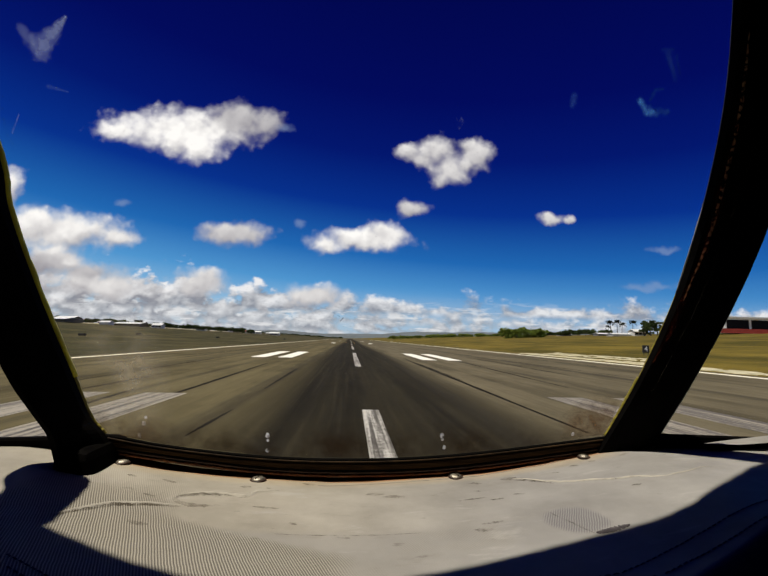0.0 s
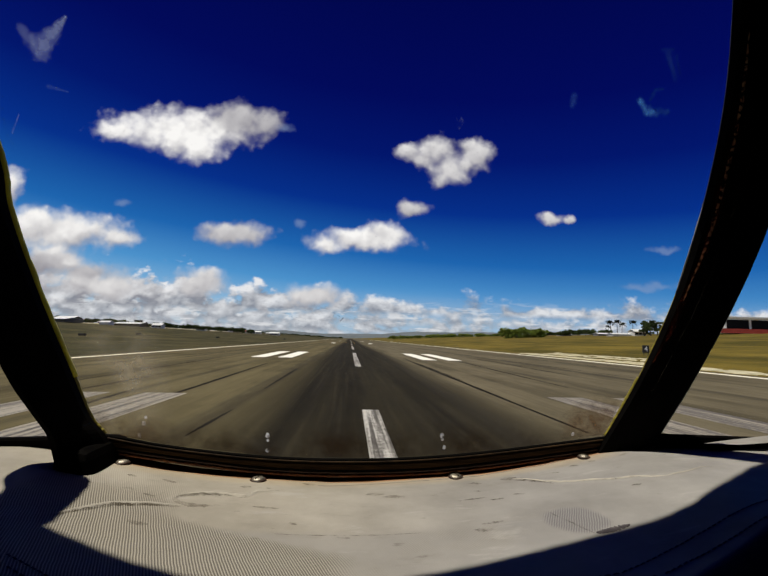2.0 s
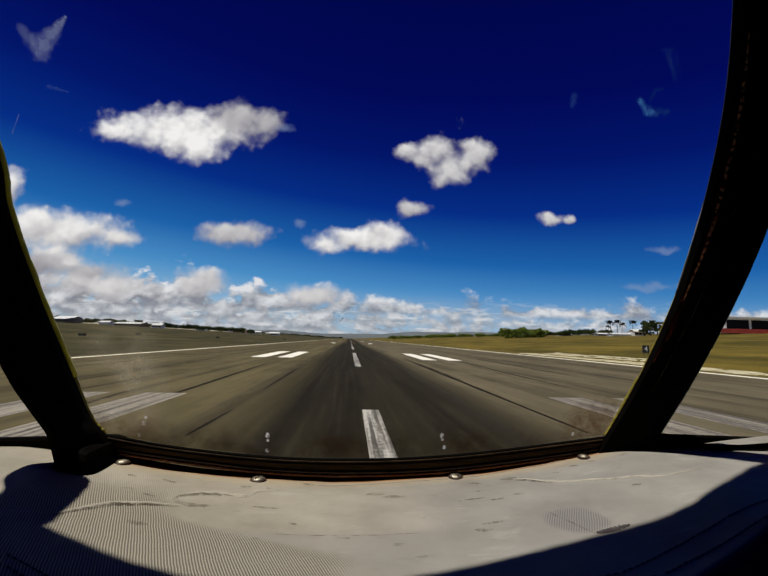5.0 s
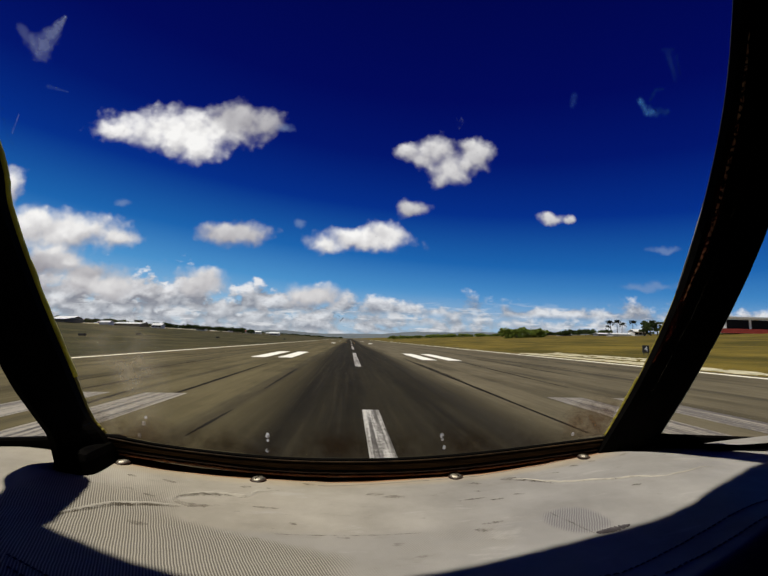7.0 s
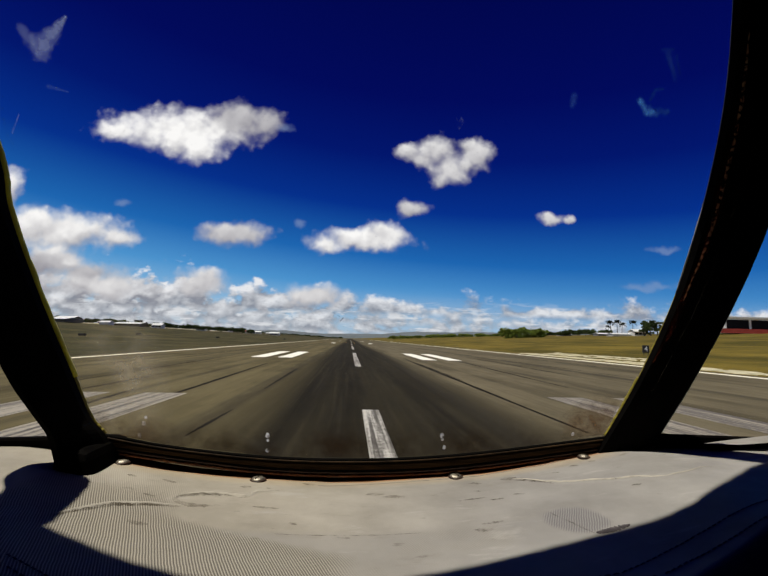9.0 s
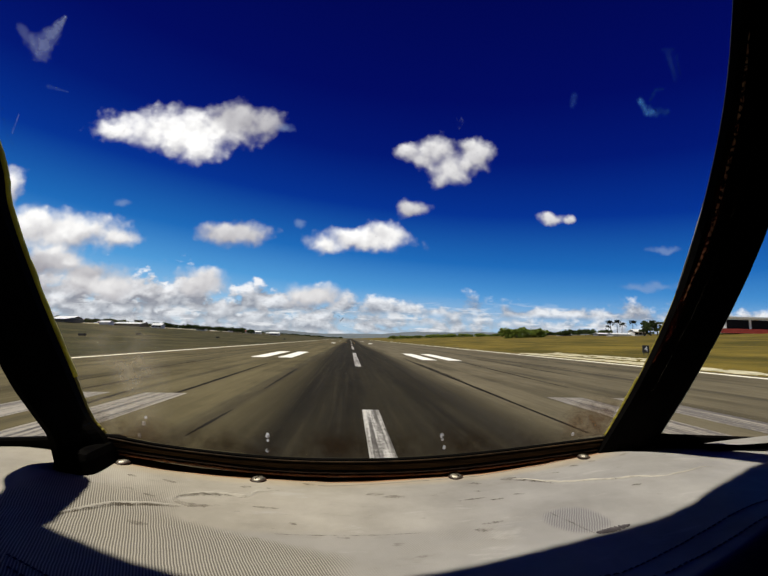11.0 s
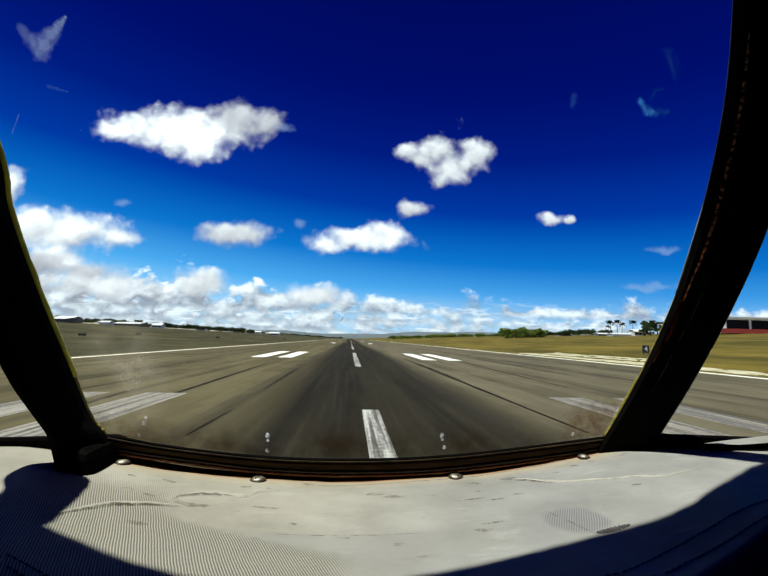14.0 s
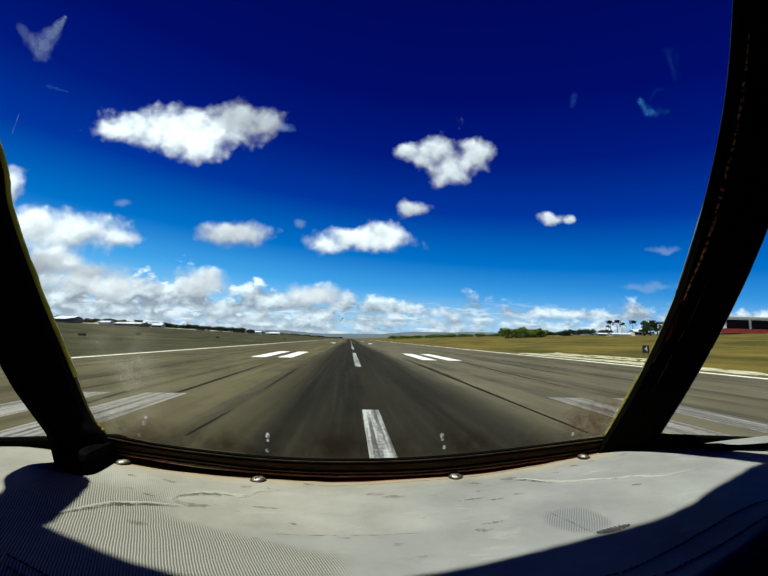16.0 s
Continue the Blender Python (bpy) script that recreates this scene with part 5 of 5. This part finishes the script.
for k in range(112):
    x = -0.030 + 0.0027 * k
    y = 0.5195 + 0.004 * math.sin(9.0 * x) - 0.012 * max(0.0, abs(x - 0.12) - 0.10)
    z = cover_height(x, y)
    tube(bm, [(x - 0.0007, y, z - 0.0002), (x, y, z + 0.0004), (x + 0.0007, y, z - 0.0002)], 0.00042, 4)
tagged(part("stitching", bm, THREAD, cover, "fine dark stitching beside the rail"), kind="stuff")

# a double row of stitches along the near edge of the cover
for seam in (((0.44, 0.3745), (0.3608, 0.3494), (0.2698, 0.3221), (0.1923, 0.2971), (-0.15, 0.2940), (-0.1902, 0.3098), (-0.2352, 0.3282), (-0.29, 0.352)),
             ((0.44, 0.3545), (0.3319, 0.3225), (0.213, 0.2879), (-0.16, 0.2860), (-0.2031, 0.3066), (-0.2252, 0.3155), (-0.28, 0.338))):
    bm = bmesh.new()
    for (ax, ay), (bx, by) in zip(seam, seam[1:]):
        long = math.hypot(bx - ax, by - ay)
        for i in range(int(long / 0.0062)):
            f = (i + 0.5) * 0.0062 / long
            x, y = ax + (bx - ax) * f, ay + (by - ay) * f
            px, py = (bx - ax) / long * 0.0027, (by - ay) / long * 0.0027
            z = cover_height(x, y) + 0.0004
            tube(bm, [(x - px, y - py, z - 0.0008), (x, y, z + 0.0001), (x + px, y + py, z - 0.0008)], 0.0006, 4)
    tagged(part("stitching", bm, THREAD, cover, "dark double stitching"), kind="stuff")

# plain walls that close the flight deck
deck_floor = part("floor", one_box(-0.66, 0.76, -1.6, 0.58, -1.25, -1.2), LINING)
back_wall = part("wall_back", one_box(-0.66, 0.76, -1.65, -1.6, -1.25, 0.52), LINING)
left_wall = part("wall_left", one_box(-0.70, -0.645, -1.65, 0.58, -1.25, 0.52), LINING)
right_wall = part("wall_right", one_box(0.745, 0.80, -1.65, 0.58, -1.25, 0.52), LINING)
front_wall = part("wall_front", one_box(-0.645, 0.745, 0.575, 0.60, -1.25, -0.19), LINING)
# ceiling out of view, cut along that outline to shade the cover
bm = bmesh.new()
n = 90
front_edge = [(-0.70 + 1.5 * i / n, shade_roof_edge(-0.70 + 1.5 * i / n)) for i in range(n + 1)]
rows = [[bm.verts.new((x, y, z)) for x, y in front_edge] + [bm.verts.new((0.80, -1.65, z)), bm.verts.new((-0.70, -1.65, z))] for z in (0.46, 0.50)]
for r in rows:
    bm.faces.new(r)
for i in range(n + 3):
    j = (i + 1) % (n + 3)
    bm.faces.new((rows[0][i], rows[0][j], rows[1][j], rows[1][i]))
bmesh.ops.recalc_face_normals(bm, faces=bm.faces[:])
shade_ceiling = part("ceiling", bm, LINING)
for ob, words in ((deck_floor, "dark lined flight deck floor"), (back_wall, "dark lined rear wall of the flight deck"), (left_wall, "dark lined side wall of the flight deck"), (right_wall, "dark lined side wall of the flight deck"), (front_wall, "dark lined wall below the windshield"), (shade_ceiling, "unseen dark ceiling, its front cut to shade the panel cover")):
    ob.matrix_world = DECK
    tagged(ob, words, "wall" if "wall" in ob.name else ob.name.split(".")[0], kind="structure")

# the plain hull below the flight deck, and the wheel that carries it
bm = bmesh.new()
rings = []
for y, wide, low, high in ((-1.65, 0.75, -1.75, -1.22), (-0.6, 0.75, -1.75, -1.22), (0.3, 0.72, -1.68, -1.22), (0.60, 0.70, -1.50, -1.22)):
    rings.append([(0.05 + wide * math.cos(a), y, high + (high - low) * math.sin(a)) for a in [math.pi * (1 + q / 16) for q in range(17)]])
sweep(bm, rings)
hull = part("wall_hull", bm, WALL_GREY, smooth=True)
hull.matrix_world = DECK
tagged(hull, "plain grey hull under the flight deck", "hull", kind="structure")
wheel = thing("nose_wheel", pose(EYE.x + 0.05, -0.5, 0.0), "black nose wheel on a grey strut standing on the runway", "wheel")
part("strut", tube(bmesh.new(), [(0, 0, 0.34), (0, 0, 0.7), (0, 0, 1.08)], [0.05, 0.06, 0.08], 12), STEEL, wheel)
bm = bmesh.new()
ring = [(0.20, -0.11), (0.30, -0.11), (0.335, -0.08), (0.345, 0.0), (0.335, 0.08), (0.30, 0.11), (0.20, 0.11)]
sweep(bm, [[(side, r * math.cos(a), 0.342 + r * math.sin(a)) for r, side in ring] for a in [2 * math.pi * q / 28 for q in range(29)]], False)
tyre = part("tyre", bm, SIGN_BLACK, wheel, smooth=True)
part("rim", tube(bmesh.new(), [(-0.09, 0, 0.342), (0.0, 0, 0.342), (0.09, 0, 0.342)], [0.19, 0.21, 0.19], 24), STEEL, wheel)
